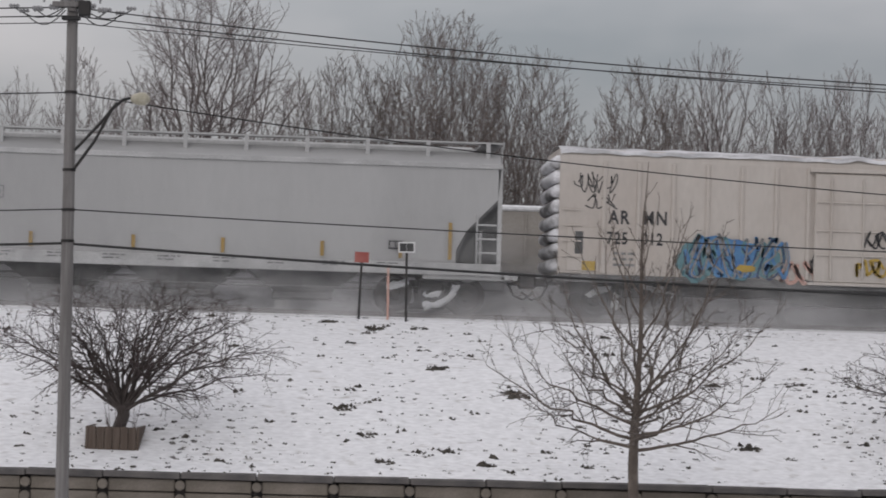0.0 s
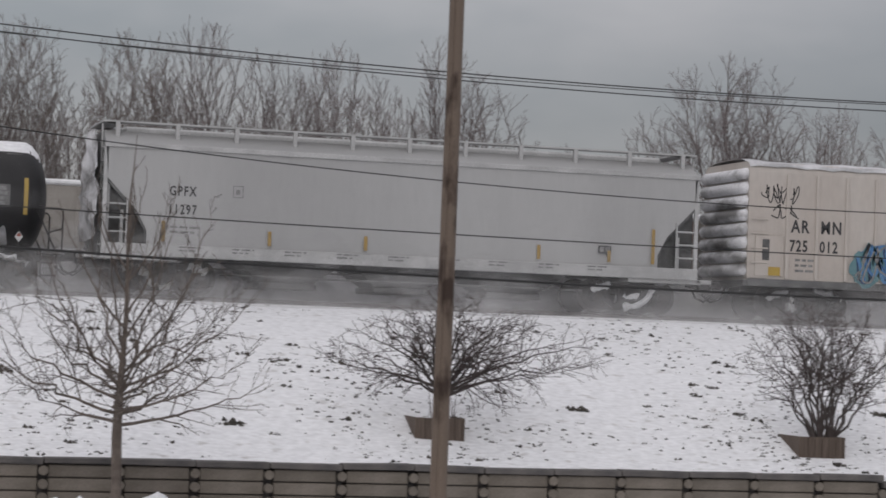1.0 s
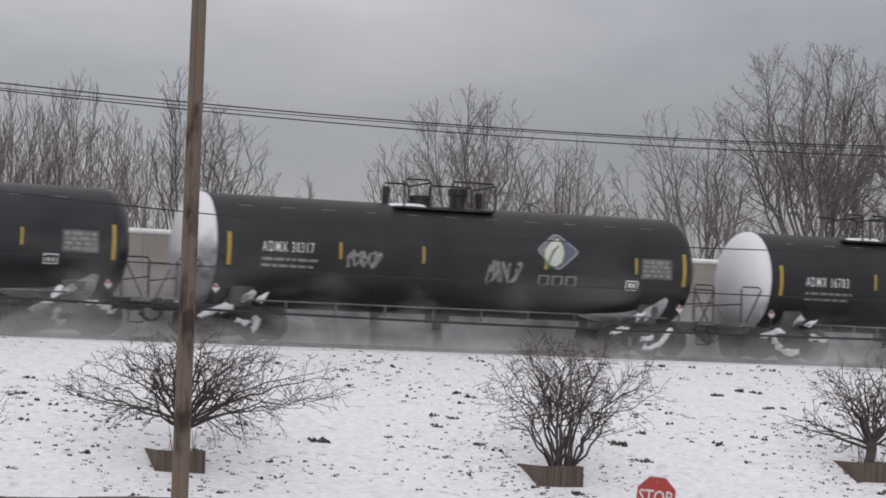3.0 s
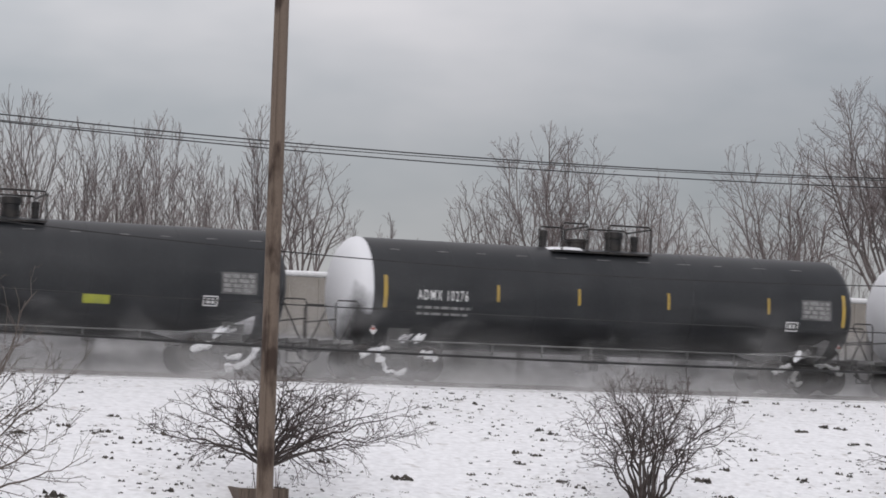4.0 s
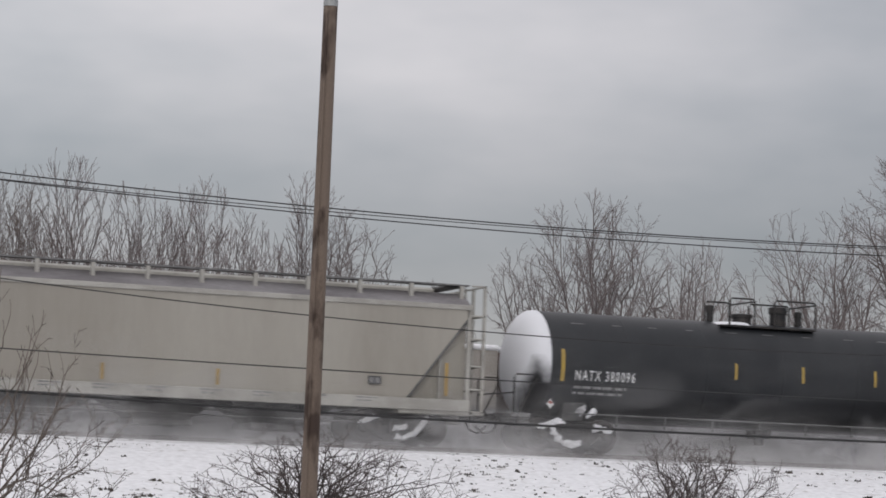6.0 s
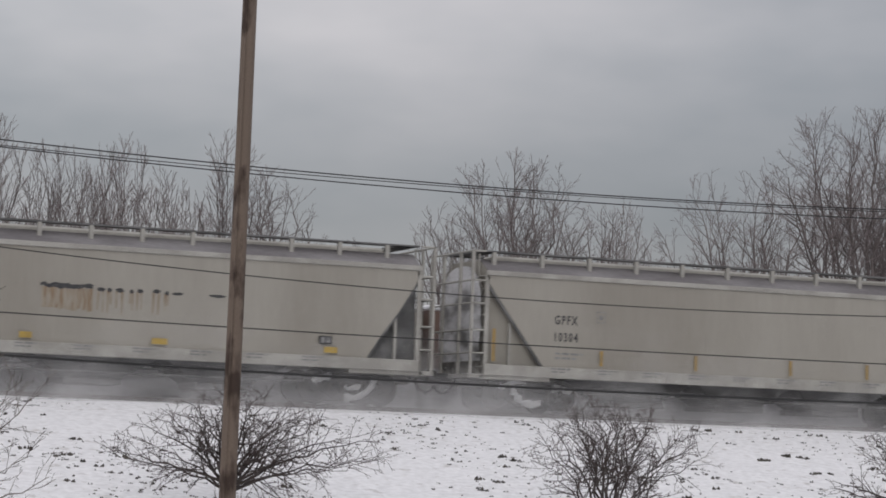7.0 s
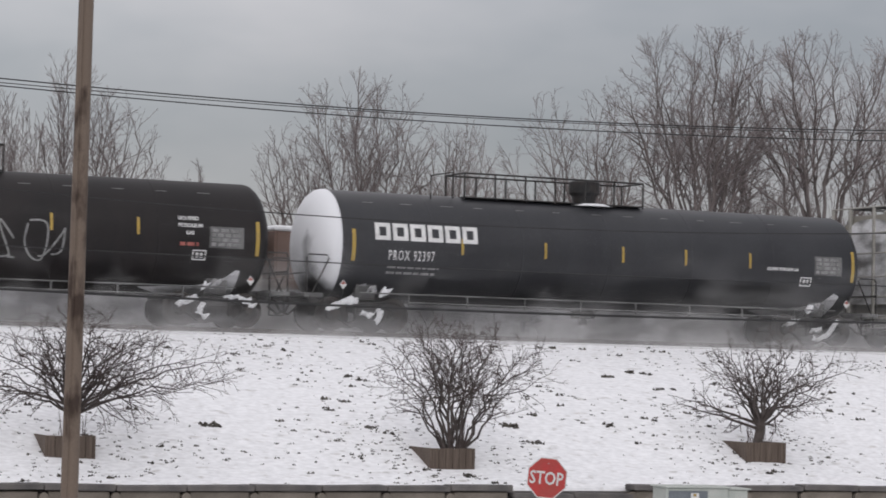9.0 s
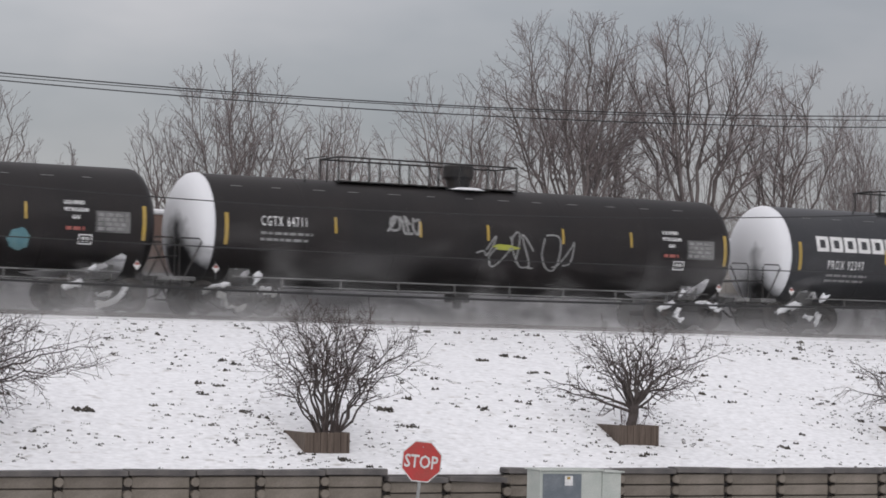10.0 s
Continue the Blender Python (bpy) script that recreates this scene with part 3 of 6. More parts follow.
def scrawl(rnd, x, z, w, h, strokes, thick=0.06):
    """Loose hand-painted strokes, with no letters in them."""
    bm = bmesh.new()
    for k in range(strokes):
        u0 = x + w * (k + rnd.uniform(0, 0.5)) / strokes
        pts = [Vector((u0 + w / strokes * (0.5 + 0.7 * math.sin(i * rnd.uniform(0.7, 1.3) + k)), 0, z + h * (0.5 + 0.5 * math.sin(i * rnd.uniform(0.8, 1.5) + k * 2.1)))) for i in range(6)]
        fine = []
        for i in range(5):
            a, b, c, d = pts[max(i - 1, 0)], pts[i], pts[i + 1], pts[min(i + 2, 5)]
            for f in (0, 0.2, 0.4, 0.6, 0.8):
                fine.append(0.5 * (2 * b + (c - a) * f + (2 * a - 5 * b + 4 * c - d) * f * f + (3 * b - a - 3 * c + d) * f ** 3))
        edge = []
        for i in range(len(fine)):
            d = fine[min(i + 1, len(fine) - 1)] - fine[max(i - 1, 0)]
            side = Vector((-d.z, 0, d.x)).normalized() * thick * 0.5 if d.length > 1e-6 else Vector((thick * 0.5, 0, 0))
            edge.append((bm.verts.new(fine[i] + side), bm.verts.new(fine[i] - side)))
        for (a, b), (c, d) in zip(edge, edge[1:]):
            bm.faces.new((a, b, d, c))
    return bm


def blob(rnd, x, z, w, h, n=18, rough=0.25):
    return [(x + w / 2 * math.cos(i * math.tau / n) * (1 + rnd.uniform(-rough, rough)), z + h / 2 * math.sin(i * math.tau / n) * (1 + rnd.uniform(-rough, rough))) for i in range(n)]


def tank_car(label, right, seam, radius, cz, paint, smear, seed, pressure=False, strips=(), mark="", mark_at=(1.2, 0.3), squeeze=0.52, snow_top=False):
    """right: the front head's tip; seam: where the shell meets the rear head; both along the track at the start."""
    rnd = random.Random(seed)
    head = radius * (0.41 if pressure else 0.46)
    left = seam - head
    mid, half = (left + right) / 2, (right - left) / 2
    car = new("tank_car")
    car.matrix_basis = pose(mid, TRACK, RAIL)
    tagged(car, label, "tank car", "freight train")
    CARS.append((car, mid))
    cyl = half - head
    n = 8
    prof = [(-cyl - head * math.sin(k * math.pi / 2 / n), radius * math.cos(k * math.pi / 2 / n)) for k in range(n, -1, -1)]
    prof[0] = (-half, 0.02)
    bm = bmesh.new()
    lathe(bm, prof + [(-cyl + 0.3, radius)] + [(-u, r) for u, r in reversed(prof)], "x", 56, (0, 0, cz))
    part("shell", bm, paint, car, smooth=True)
    for k in range(1, 6):
        u = -cyl + 2 * cyl * k / 6
        rings = bmesh.new()
        lathe(rings, [(u - 0.03, radius - 0.01), (u - 0.02, radius + 0.002), (u + 0.02, radius + 0.002), (u + 0.03, radius - 0.01)], "x", 56, (0, 0, cz))
        part("weld_seam", rings, paint, car, smooth=True)
    cap = bmesh.new()
    lathe(cap, [(u - 0.02, r + 0.012) for u, r in prof] + [(-cyl + 0.03, radius + 0.014), (-cyl + 0.05, radius + 0.002)], "x", 48, (0, 0, 0))
    part("head_snow", cap, plastered("plastered_snow", (0.02, 0.02, 0.022), None, smear), car, "wind-packed snow on the rear head", True, pose(0, 0, cz))
    # stub sills, saddles, end platforms
    for s in (-1, 1):
        sill = boxes((*sorted(((half - 3.0) * s, (half + 0.25) * s)), -0.28, 0.28, 0.70, 1.0), (*sorted(((half - 0.2) * s, (half + 0.35) * s)), -1.4, 1.4, 0.86, 0.98), bevel=0.02)
        p = part("end_sill", sill, DIM_STEEL, car)
        bx = (half - 1.55) * s
        saddle = bmesh.new()
        arc = [(-radius * 0.92 * math.cos(a), cz - (radius + 0.02) * math.sin(a)) for a in [math.pi * (0.13 + 0.74 * i / 14) for i in range(15)]]
        for x0, x1 in ((bx - 0.3, bx + 0.3),):
            a = [saddle.verts.new((x0, y, z)) for y, z in arc] + [saddle.verts.new((x0, 0.9, 0.85)), saddle.verts.new((x0, -0.9, 0.85))]
            b = [saddle.verts.new((x1, v.co.y, v.co.z)) for v in a]
            saddle.faces.new(a), saddle.faces.new(list(reversed(b)))
            for i in range(len(a)):
                j = (i + 1) % len(a)
                saddle.faces.new((a[i], b[i], b[j], a[j]))
        part("saddle", saddle, DIM_STEEL, car)
        drift = [((cyl - 3.0), -1.08), ((cyl - 2.3), -1.0), ((cyl - 1.5), -0.92), ((cyl - 0.9), -0.78), ((cyl - 0.45), -0.55), ((cyl - 0.36), -0.60), ((cyl - 0.34), -1.0), ((cyl - 0.42), -1.5), (cyl - 2.0, -1.42)] if s > 0 else [(-cyl + 0.45, -1.6), (-cyl + 0.6, -1.1), (-cyl + 0.78, -0.80), (-cyl + 0.9, -0.74), (-cyl + 1.05, -1.0), (-cyl + 1.0, -1.6)]
        drift = [(x + rnd.uniform(-0.08, 0.08), cz + z * radius + rnd.uniform(-0.04, 0.04)) for x, z in drift]
        on_tank(part("saddle_snow", flat_shape(drift), DRIFT_SNOW, car, "dusty snow stuck low on the shell", True), radius, cz, 0.015)
        for q in range(2):
            lump = bmesh.new()
            bmesh.ops.create_icosphere(lump, subdivisions=3, radius=0.4, matrix=Matrix.Translation((bx + (0.42 - 0.3 * q) * -s, -1.32 + 0.1 * q, 1.06 + 0.06 * q)) @ Matrix.Diagonal((rnd.uniform(0.2, 0.38), 0.2, rnd.uniform(0.14, 0.3), 1)))
            for v in lump.verts:
                v.co += Vector((0.22, 0.06, 0.2)) * noise.noise(v.co * 9 + Vector((seed, s, q)))
            part("snow_lump", lump, CLEAN_SNOW if q == 0 else DUSTY_SNOW, car, "lump of packed snow on the bolster", True)
        ex = (half + 0.28) * s
        hand = [[(ex - 0.15 * s, y, 0.95), (ex - 0.62 * s, y, 1.9), (ex - 0.55 * s, y, 1.98), (ex - 0.06 * s, y, 1.98), (ex, y, 1.9), (ex, y, 0.95)] for y in (-1.38, 1.38)] + [[(ex, -1.38, 1.5), (ex, 1.38, 1.5)]]
        part("end_handrail", tubes(hand, 0.022), BLACK_STEEL, car)
        steps = [[(ex - 0.1 * s, -1.4, z), (ex - 0.5 * s, -1.4, z)] for z in (0.35, 0.65)] + [[(ex - u * s, -1.4, 0.35), (ex - u * s, -1.4, 0.9)] for u in (0.1, 0.5)]
        part("step", tubes(steps, 0.02), BLACK_STEEL, car)
        coupler(car, s, half + 0.3)
        truck(car, (half - 1.55) * s, 2 * seed + (s > 0))
        tri = part("placard", flat_shape([(-0.10, 0), (0, 0.13), (0.10, 0), (0, -0.13)]), WHITE_PAINT, car, "small red and white diamond placard", at=pose((half - 0.75) * s, -radius * 0.93, cz - radius * 0.72))
        part("placard_mark", flat_shape([(-0.07, 0), (0, 0.085), (0.07, 0), (0, -0.02)]), FADED_RED, tri, at=pose(0, -0.004, 0.02))
        part("placard_post", boxes(((half - 0.75) * s - 0.015, (half - 0.75) * s + 0.015, -radius * 0.92, -radius * 0.90, 0.95, cz - radius * 0.6)), BLACK_STEEL, car)
    dash = bmesh.new()
    for k in range(int(2 * cyl / 1.15)):
        u = -cyl + 0.7 + k * 1.15 + rnd.uniform(-0.1, 0.1)
        box(dash, u, u + rnd.uniform(0.2, 0.4), -0.002, 0.002, cz + radius * 0.86, cz + radius * 0.86 + 0.018)
    on_tank(tagged(part("snow_dash", dash, GREY_STENCIL, car, "thin broken line of snow on a seam"), kind="stuff"), radius, cz)
    # side sill rail with posts
    ys = -radius * 0.99
    run = [[(-half + 1.2, ys, 1.02), (half - 1.2, ys, 1.02)]]
    if pressure:
        run += [[(-half + 2.6, ys, 0.80), (half - 2.6, ys, 0.80)]]
    run += [[(-half + 2.6 + (2 * half - 5.2) * i / 7, ys, 0.72), (-half + 2.6 + (2 * half - 5.2) * i / 7, ys, 1.02)] for i in range(8)]
    part("side_rail", tubes(run, 0.022), DIM_STEEL, car, "thin grey side rail")
    valve = boxes((-0.25, 0.25, -0.3, 0.3, cz - radius - 0.22, cz - radius + 0.1), bevel=0.03)
    lathe(valve, [(cz - radius - 0.4, 0.12), (cz - radius, 0.16)], "z", 12)
    part("bottom_outlet", valve, BLACK_STEEL, car)
    # top fittings
    top = cz + radius
    if pressure:
        x0, x1 = -4.05, 1.5
        plat = boxes((x0, x1, -0.62, 0.62, top - 0.05, top - 0.02))
        part("top_platform", plat, BLACK_STEEL, car)
        z1 = top + 0.62
        bars = [[(x0, y, z1), (x1, y, z1)] for y in (-0.62, 0.62)] + [[(x, -0.62, z1), (x, 0.62, z1)] for x in (x0, x1)]
        bars += [[(x0 + (x1 - x0) * k / 6, y, top - 0.1), (x0 + (x1 - x0) * k / 6, y, z1)] for k in range(7) for y in (-0.62, 0.62)]
        bars += [[(x0 - 1.0, -0.6, top - 0.2), (x0 - 1.0, -0.6, z1 - 0.12), (x0 - 0.35, -0.62, z1), (x0 - 0.35, -0.62, top - 0.1)]]
        for bar in bars:
            part("railing_bar", tubes([bar], 0.026), BLACK_STEEL, car)
        dome = bmesh.new()
        lathe(dome, [(top - 0.05, 0.30), (top + 0.22, 0.36), (top + 0.30, 0.44), (top + 0.60, 0.44), (top + 0.64, 0.40), (top + 0.66, 0.05)], "z", 24, (x1 - 1.55, 0, 0))
        part("valve_dome", dome, BLACK_STEEL, car, smooth=False)
        part("dome_snow", lathe(bmesh.new(), [(top - 0.06, 0.75), (top + 0.01, 0.6), (top + 0.02, 0.05)], "z", 20, (x1 - 1.55, -0.12, -0.03)), CLEAN_SNOW, car, "snow round the dome")
    else:
        x0, x1 = (-1.95, 1.03) if snow_top else (-1.6, 1.25)
        z1 = top + 0.62
        bars = []
        for a, b in ((-1.95, -1.35), (-1.1, -0.6), (-0.1, 1.03)) if snow_top else ((-1.35, -0.6), (0.0, 1.25)):
            for y in (-0.8, 0.8):
                bars += [[(a, y, top - 0.15), (a, y, z1 - 0.06), (a + 0.06, y, z1), (b - 0.06, y, z1), (b, y, z1 - 0.06), (b, y, top - 0.15)]]
            bars += [[(b, -0.8, z1 - 0.06), (b, 0.8, z1 - 0.06)]]
        for bar in bars:
            part("railing_bar", tubes([bar], 0.026), BLACK_STEEL, car)
        part("top_platform", boxes((x0, x1, -0.85, 0.85, top - 0.16, top - 0.11)), BLACK_STEEL, car)
        for dx, r, h in ((0.2, 0.12, 0.24), (0.35, 0.16, 0.12)) if snow_top else ((0.5, 0.23, 0.52), (-0.6, 0.26, 0.26), (1.12, 0.10, 0.42), (-1.57, 0.10, 0.46)):
            d = bmesh.new()
            lathe(d, [(top - 0.1, r), (top + h * 0.6, r), (top + h * 0.62, r * 1.15), (top + h * 0.95, r * 1.15), (top + h, r * 0.8), (top + h + 0.01, 0.02)], "z", 18, (dx, 0, 0))
            part("valve" if r < 0.2 else "manway", d, BLACK_STEEL, car)
        part("platform_snow", lathe(bmesh.new(), [(top - 0.1, 0.6), (top - 0.02, 0.5), (top, 0.05)], "z", 18, (-1.1, -0.25, 0)), CLEAN_SNOW, car, "patch of snow on the top")
    if snow_top:
        sheet = bmesh.new()
        nx, na = 26, 12
        g = []
        for i in range(nx + 1):
            u = 0.95 + (half - 0.25 - 0.95) * i / nx
            rr = radius if u < cyl else radius * math.sqrt(max(0.02, 1 - ((u - cyl) / head) ** 2))
            row = []
            for k in range(na + 1):
                lim = 0.50 + 0.10 * min(1, (u - 0.95) / 2) + 0.05 * noise.noise(Vector((u * 0.9, 0, seed)))
                a = -lim - 0.05 + (1.6 + lim) * k / na
                lift = 0.05 * math.sin(math.pi * min(1, k / na + 0.02)) * min(1, i / 2) + 0.004
                row.append(sheet.verts.new((u, (rr + lift) * math.sin(a), cz + (rr + lift) * math.cos(a))))
            g.append(row)
        for i in range(nx):
            for k in range(na):
                sheet.faces.new((g[i][k], g[i + 1][k], g[i + 1][k + 1], g[i][k + 1]))
        part("roof_snow", sheet, SNOW, car, "sheet of snow on the top of the tank", True)
    # paint on the near side
    for u, h in strips:
        on_tank(part("reflector_strip", fine_strip(-half + u, cz + h - 0.22, cz + h + 0.22, 0.07), YELLOW, car), radius, cz)
    on_tank(part("reflector_strip", fine_strip(-cyl + 0.32, cz - 0.45, cz + 0.4, 0.1), YELLOW, car), radius, cz)
    on_tank(part("reflector_strip", fine_strip(cyl - 0.05, cz - 0.45, cz + 0.45, 0.1), YELLOW, car), radius, cz)
    if mark:
        on_tank(lettering(mark, 0.38, WHITE_PAINT, car, pose(-cyl + mark_at[0], 0, cz + mark_at[1]), "reporting_mark", squeeze, 1.3, 0.002), radius, cz)
        on_tank(marks(car, 0, -cyl + mark_at[0], cz + mark_at[1] - 0.16, ((0, 1.5), (0.17, 1.4)), GREY_STENCIL, 0.07, seed), radius, cz)
    on_tank(marks(car, 0, cyl - 1.25, cz + 0.22, ((0, 0.8), (0.12, 0.8), (0.24, 0.8), (0.36, 0.8)), GREY_STENCIL, 0.09, seed + 5, "test_stencil"), radius, cz)
    plate = flat_shape([(cyl - 1.31, cz - 0.28), (cyl - 0.38, cz - 0.28), (cyl - 0.38, cz + 0.27), (cyl - 1.31, cz + 0.27)])
    on_tank(part("stencil_panel", plate, DIM_STEEL, car, "dull grey panel behind small writing"), radius, cz, 0.002)
    frame_bm = bmesh.new()
    for r in ((cyl - 1.75, cyl - 1.38, -0.62, -0.59), (cyl - 1.75, cyl - 1.38, -0.38, -0.35), (cyl - 1.75, cyl - 1.72, -0.59, -0.38), (cyl - 1.41, cyl - 1.38, -0.59, -0.38), (cyl - 1.66, cyl - 1.58, -0.55, -0.42), (cyl - 1.54, cyl - 1.47, -0.55, -0.42)):
        box(frame_bm, r[0], r[1], -0.003, 0.003, cz + r[2], cz + r[3])
    on_tank(part("boxed_stencil", frame_bm, WHITE_PAINT, car), radius, cz)
    return car, half, cyl, rnd


def logo(car, x, radius, cz, z):
    """A tilted diamond, pale-edged and half slate blue, with a cream leaf on it, and faded bars for the name below it."""
    def diamond(k):
        return [(x - 0.60 * k, z), (x - 0.55 * k, z + 0.09 * k), (x - 0.07 * k, z + 0.50 * k), (x + 0.07 * k, z + 0.50 * k), (x + 0.55 * k, z + 0.09 * k), (x + 0.60 * k, z), (x + 0.55 * k, z - 0.09 * k), (x + 0.07 * k, z - 0.50 * k), (x - 0.07 * k, z - 0.50 * k), (x - 0.55 * k, z - 0.09 * k)]
    on_tank(part("logo_edge", flat_shape(diamond(1.0)), LOGO_EDGE, car), radius, cz, 0.004)
    on_tank(part("logo_diamond", flat_shape(diamond(0.88)), LOGO_BLUE, car), radius, cz, 0.007)
    on_tank(part("logo_half", flat_shape([(x - 0.50, z), (x - 0.04, z + 0.42), (x + 0.02, z + 0.1), (x - 0.1, z - 0.38)]), LOGO_EDGE, car), radius, cz, 0.010)

    def leaf(k):
        c = (x - 0.10, z - 0.04)
        return [(c[0] + k * u, c[1] + k * v) for u, v in ((0.16, 0.46), (-0.12, 0.30), (-0.32, 0.06), (-0.36, -0.16), (-0.22, -0.36), (0.02, -0.44), (0.22, -0.30), (0.31, -0.02), (0.28, 0.24))]
    on_tank(part("logo_leaf_edge", flat_shape(leaf(1.0)), LEAF_GREEN, car), radius, cz, 0.013)
    on_tank(part("logo_leaf", flat_shape(leaf(0.88)), LEAF_CREAM, car), radius, cz, 0.016)
    rib = [(x - 0.30, z - 0.50), (x - 0.24, z - 0.28), (x - 0.12, z - 0.05), (x + 0.05, z + 0.13), (x + 0.02, z + 0.16), (x - 0.17, z), (x - 0.29, z - 0.26), (x - 0.34, z - 0.50)]
    on_tank(part("logo_rib", flat_shape(rib), LEAF_GREEN, car), radius, cz, 0.019)
    bars = bmesh.new()
    for k in range(3):
        for r in ((0, 0.32, 0, 0.05), (0, 0.05, 0.05, 0.26), (0.27, 0.32, 0.05, 0.26), (0, 0.32, 0.26, 0.30)):
            box(bars, x - 0.55 + 0.4 * k + r[0], x - 0.55 + 0.4 * k + r[1], -0.003, 0.003, z - 0.96 + r[2], z - 0.96 + r[3])
    on_tank(part("faded_name_bar", bars, GREY_STENCIL, car), radius, cz, 0.004)


def hopper_car(label, left, right, paint, trim, mark, seed, post_step, weathered=False, cut=((0.1, 3.1), (1.45, 1.2)), wing=None):
    """left, right: the near corner posts along the track at the start. cut: the side sheet's edge along the slope
    sheet, as (in from the corner, height); wing: what fills the corner below, a dark material where the recess's shade
    is painted in.
    """
    mid, half = (left + right) / 2, (right - left) / 2
    car = new("covered_hopper_car")
    car.matrix_basis = pose(mid, TRACK, RAIL)
    tagged(car, label, "hopper car", "freight train")
    CARS.append((car, mid))
    w, top, low = 1.55, 3.64, 1.02
    hi, lo, reach = cut[0][1] - 0.6, 0.95, cut[-1][0]
    inner = half - 0.04
    # body: side sheets with slope-sheet ends and a low-pitched roof
    body = bmesh.new()
    edge = [(half - u, z) for u, z in cut] + [(half - reach, lo)]
    outline = [(-inner, top), (inner, top)] + edge + [(-x, z) for x, z in reversed(edge)]
    a, b = [[body.verts.new((x, y, z)) for x, z in outline] for y in (-w, w)]
    body.faces.new(a), body.faces.new(list(reversed(b)))
    for i in range(1, len(a)):
        j = (i + 1) % len(a)
        body.faces.new((a[i], b[i], b[j], a[j]))
    ridge = [body.verts.new((x, y, z)) for x in (-inner, inner) for y, z in ((-w * 0.62, top + 0.34), (w * 0.62, top + 0.34))]
    body.faces.new((a[0], a[1], ridge[2], ridge[0])), body.faces.new((ridge[0], ridge[2], ridge[3], ridge[1])), body.faces.new((ridge[1], ridge[3], b[1], b[0]))
    body.faces.new((a[1], b[1], ridge[3], ridge[2])), body.faces.new((a[0], ridge[0], ridge[1], b[0]))
    part("body", body, paint, car)
    if weathered:
        for s in (-1, 1):
            sheet = bmesh.new()
            ring = [sheet.verts.new(p) for p in ((-inner, w * s, top + 0.035), (inner, w * s, top + 0.035), (inner, w * 0.62 * s, top + 0.352), (-inner, w * 0.62 * s, top + 0.352))]
            low_ring = [sheet.verts.new(v.co - Vector((0, 0, 0.02))) for v in ring]
            sheet.faces.new(ring), sheet.faces.new(list(reversed(low_ring)))
            for i in range(4):
                sheet.faces.new((ring[i], low_ring[i], low_ring[(i + 1) % 4], ring[(i + 1) % 4]))
            part("roof_sheet", sheet, ROOF_DIRT, car, "grimy grey roof sheet streaked with snow")
    chords = boxes((-half, half, -w - 0.05, -w, top - 0.10, top + 0.03), (-half, half, w, w + 0.05, top - 0.10, top + 0.03), bevel=0.015)
    part("top_chord", chords, trim, car)
    for s in (-1, 1):
        part("side_sill", boxes((-half, half, *sorted((w * s, (w + 0.06) * s)), 0.92, 1.22), bevel=0.015), trim, car)
    # the corners below the slope sheets: a flange whose dark colour paints in the slope's shade, and what stands behind
    # it
    for s in (-1, 1):
        flange = bmesh.new()
        line = [((half - u) * s, z) for u, z in cut] + [((half - reach) * s, lo + 0.05)]
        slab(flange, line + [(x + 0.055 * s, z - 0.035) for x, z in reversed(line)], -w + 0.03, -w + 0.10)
        part("slope_shade_flange", flange, DIM_STEEL, car, "flange along the slope sheet with shade in its dark colour")
        # where wing is dark steel, the recess's shade is in the web's colour
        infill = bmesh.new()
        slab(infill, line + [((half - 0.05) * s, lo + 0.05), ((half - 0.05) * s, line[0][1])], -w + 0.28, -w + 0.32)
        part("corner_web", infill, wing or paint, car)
        part("corner_stay", boxes((*sorted(((half - reach * 0.42) * s, (half - reach * 0.42 - 0.07) * s)), -w + 0.12, -w + 0.19, 0.95, cut[0][1] - (cut[0][1] - 1.2) * 0.48)), trim, car)
        if s < 0 and seed == 31:
            for q in range(5):
                lump = bmesh.new()
                bmesh.ops.create_icosphere(lump, subdivisions=3, radius=0.3, matrix=Matrix.Translation((-half + 0.5 + 0.28 * q, -w + 0.35 + 0.1 * (q % 2), 1.1 + 0.3 * (q * 2 % 3))) @ Matrix.Diagonal((0.9, 0.7, 0.6, 1)))
                for v in lump.verts:
                    v.co += Vector((0.16, 0.1, 0.12)) * noise.noise(v.co * 4 + Vector((q, 0, 0)))
                part("snow_lump", lump, CLEAN_SNOW, car, "lump of packed snow on the end frame", True)
        if s < 0:
            part("end_sheet", boxes((-half + 0.12, -half + 0.18, -w + 0.12, w - 0.05, 1.0, top - 0.2), bevel=0.01), paint, car)
        for y in (-w, w):
            part("corner_post", boxes((*sorted((half * s, (half - 0.10) * s)), *sorted((y, y * 0.95)), 0.95, top)), trim, car)
        shear = bmesh.new()
        slab(shear, [((half - 0.2) * s, 0.95), ((inner - reach - 0.3) * s, 0.95), ((inner - reach - 0.3) * s, lo + 0.4), ((inner - 0.1) * s, hi + 0.6), ((half - 0.2) * s, hi + 0.6)], -0.75, 1.3)
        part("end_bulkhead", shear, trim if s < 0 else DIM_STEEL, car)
        for q in (-0.95, 0.95):
            part("end_post", boxes((*sorted(((half - 0.03) * s, (half - 0.13) * s)), q - 0.06, q + 0.06, 0.95, top)), trim, car)
        part("end_platform", boxes((*sorted(((half - 1.9) * s, (half + 0.12) * s)), -w, w, 0.82, 0.95), (*sorted(((half - 2.4) * s, (half + 0.2) * s)), -0.3, 0.3, 0.62, 0.82), bevel=0.02), trim, car)
        rungs = [[(half * s, y0, 1.15 + 0.34 * k), (half * s, y0 + 0.5, 1.15 + 0.34 * k)] for k in range(8) for y0 in (-w + 0.02, w - 0.52)]
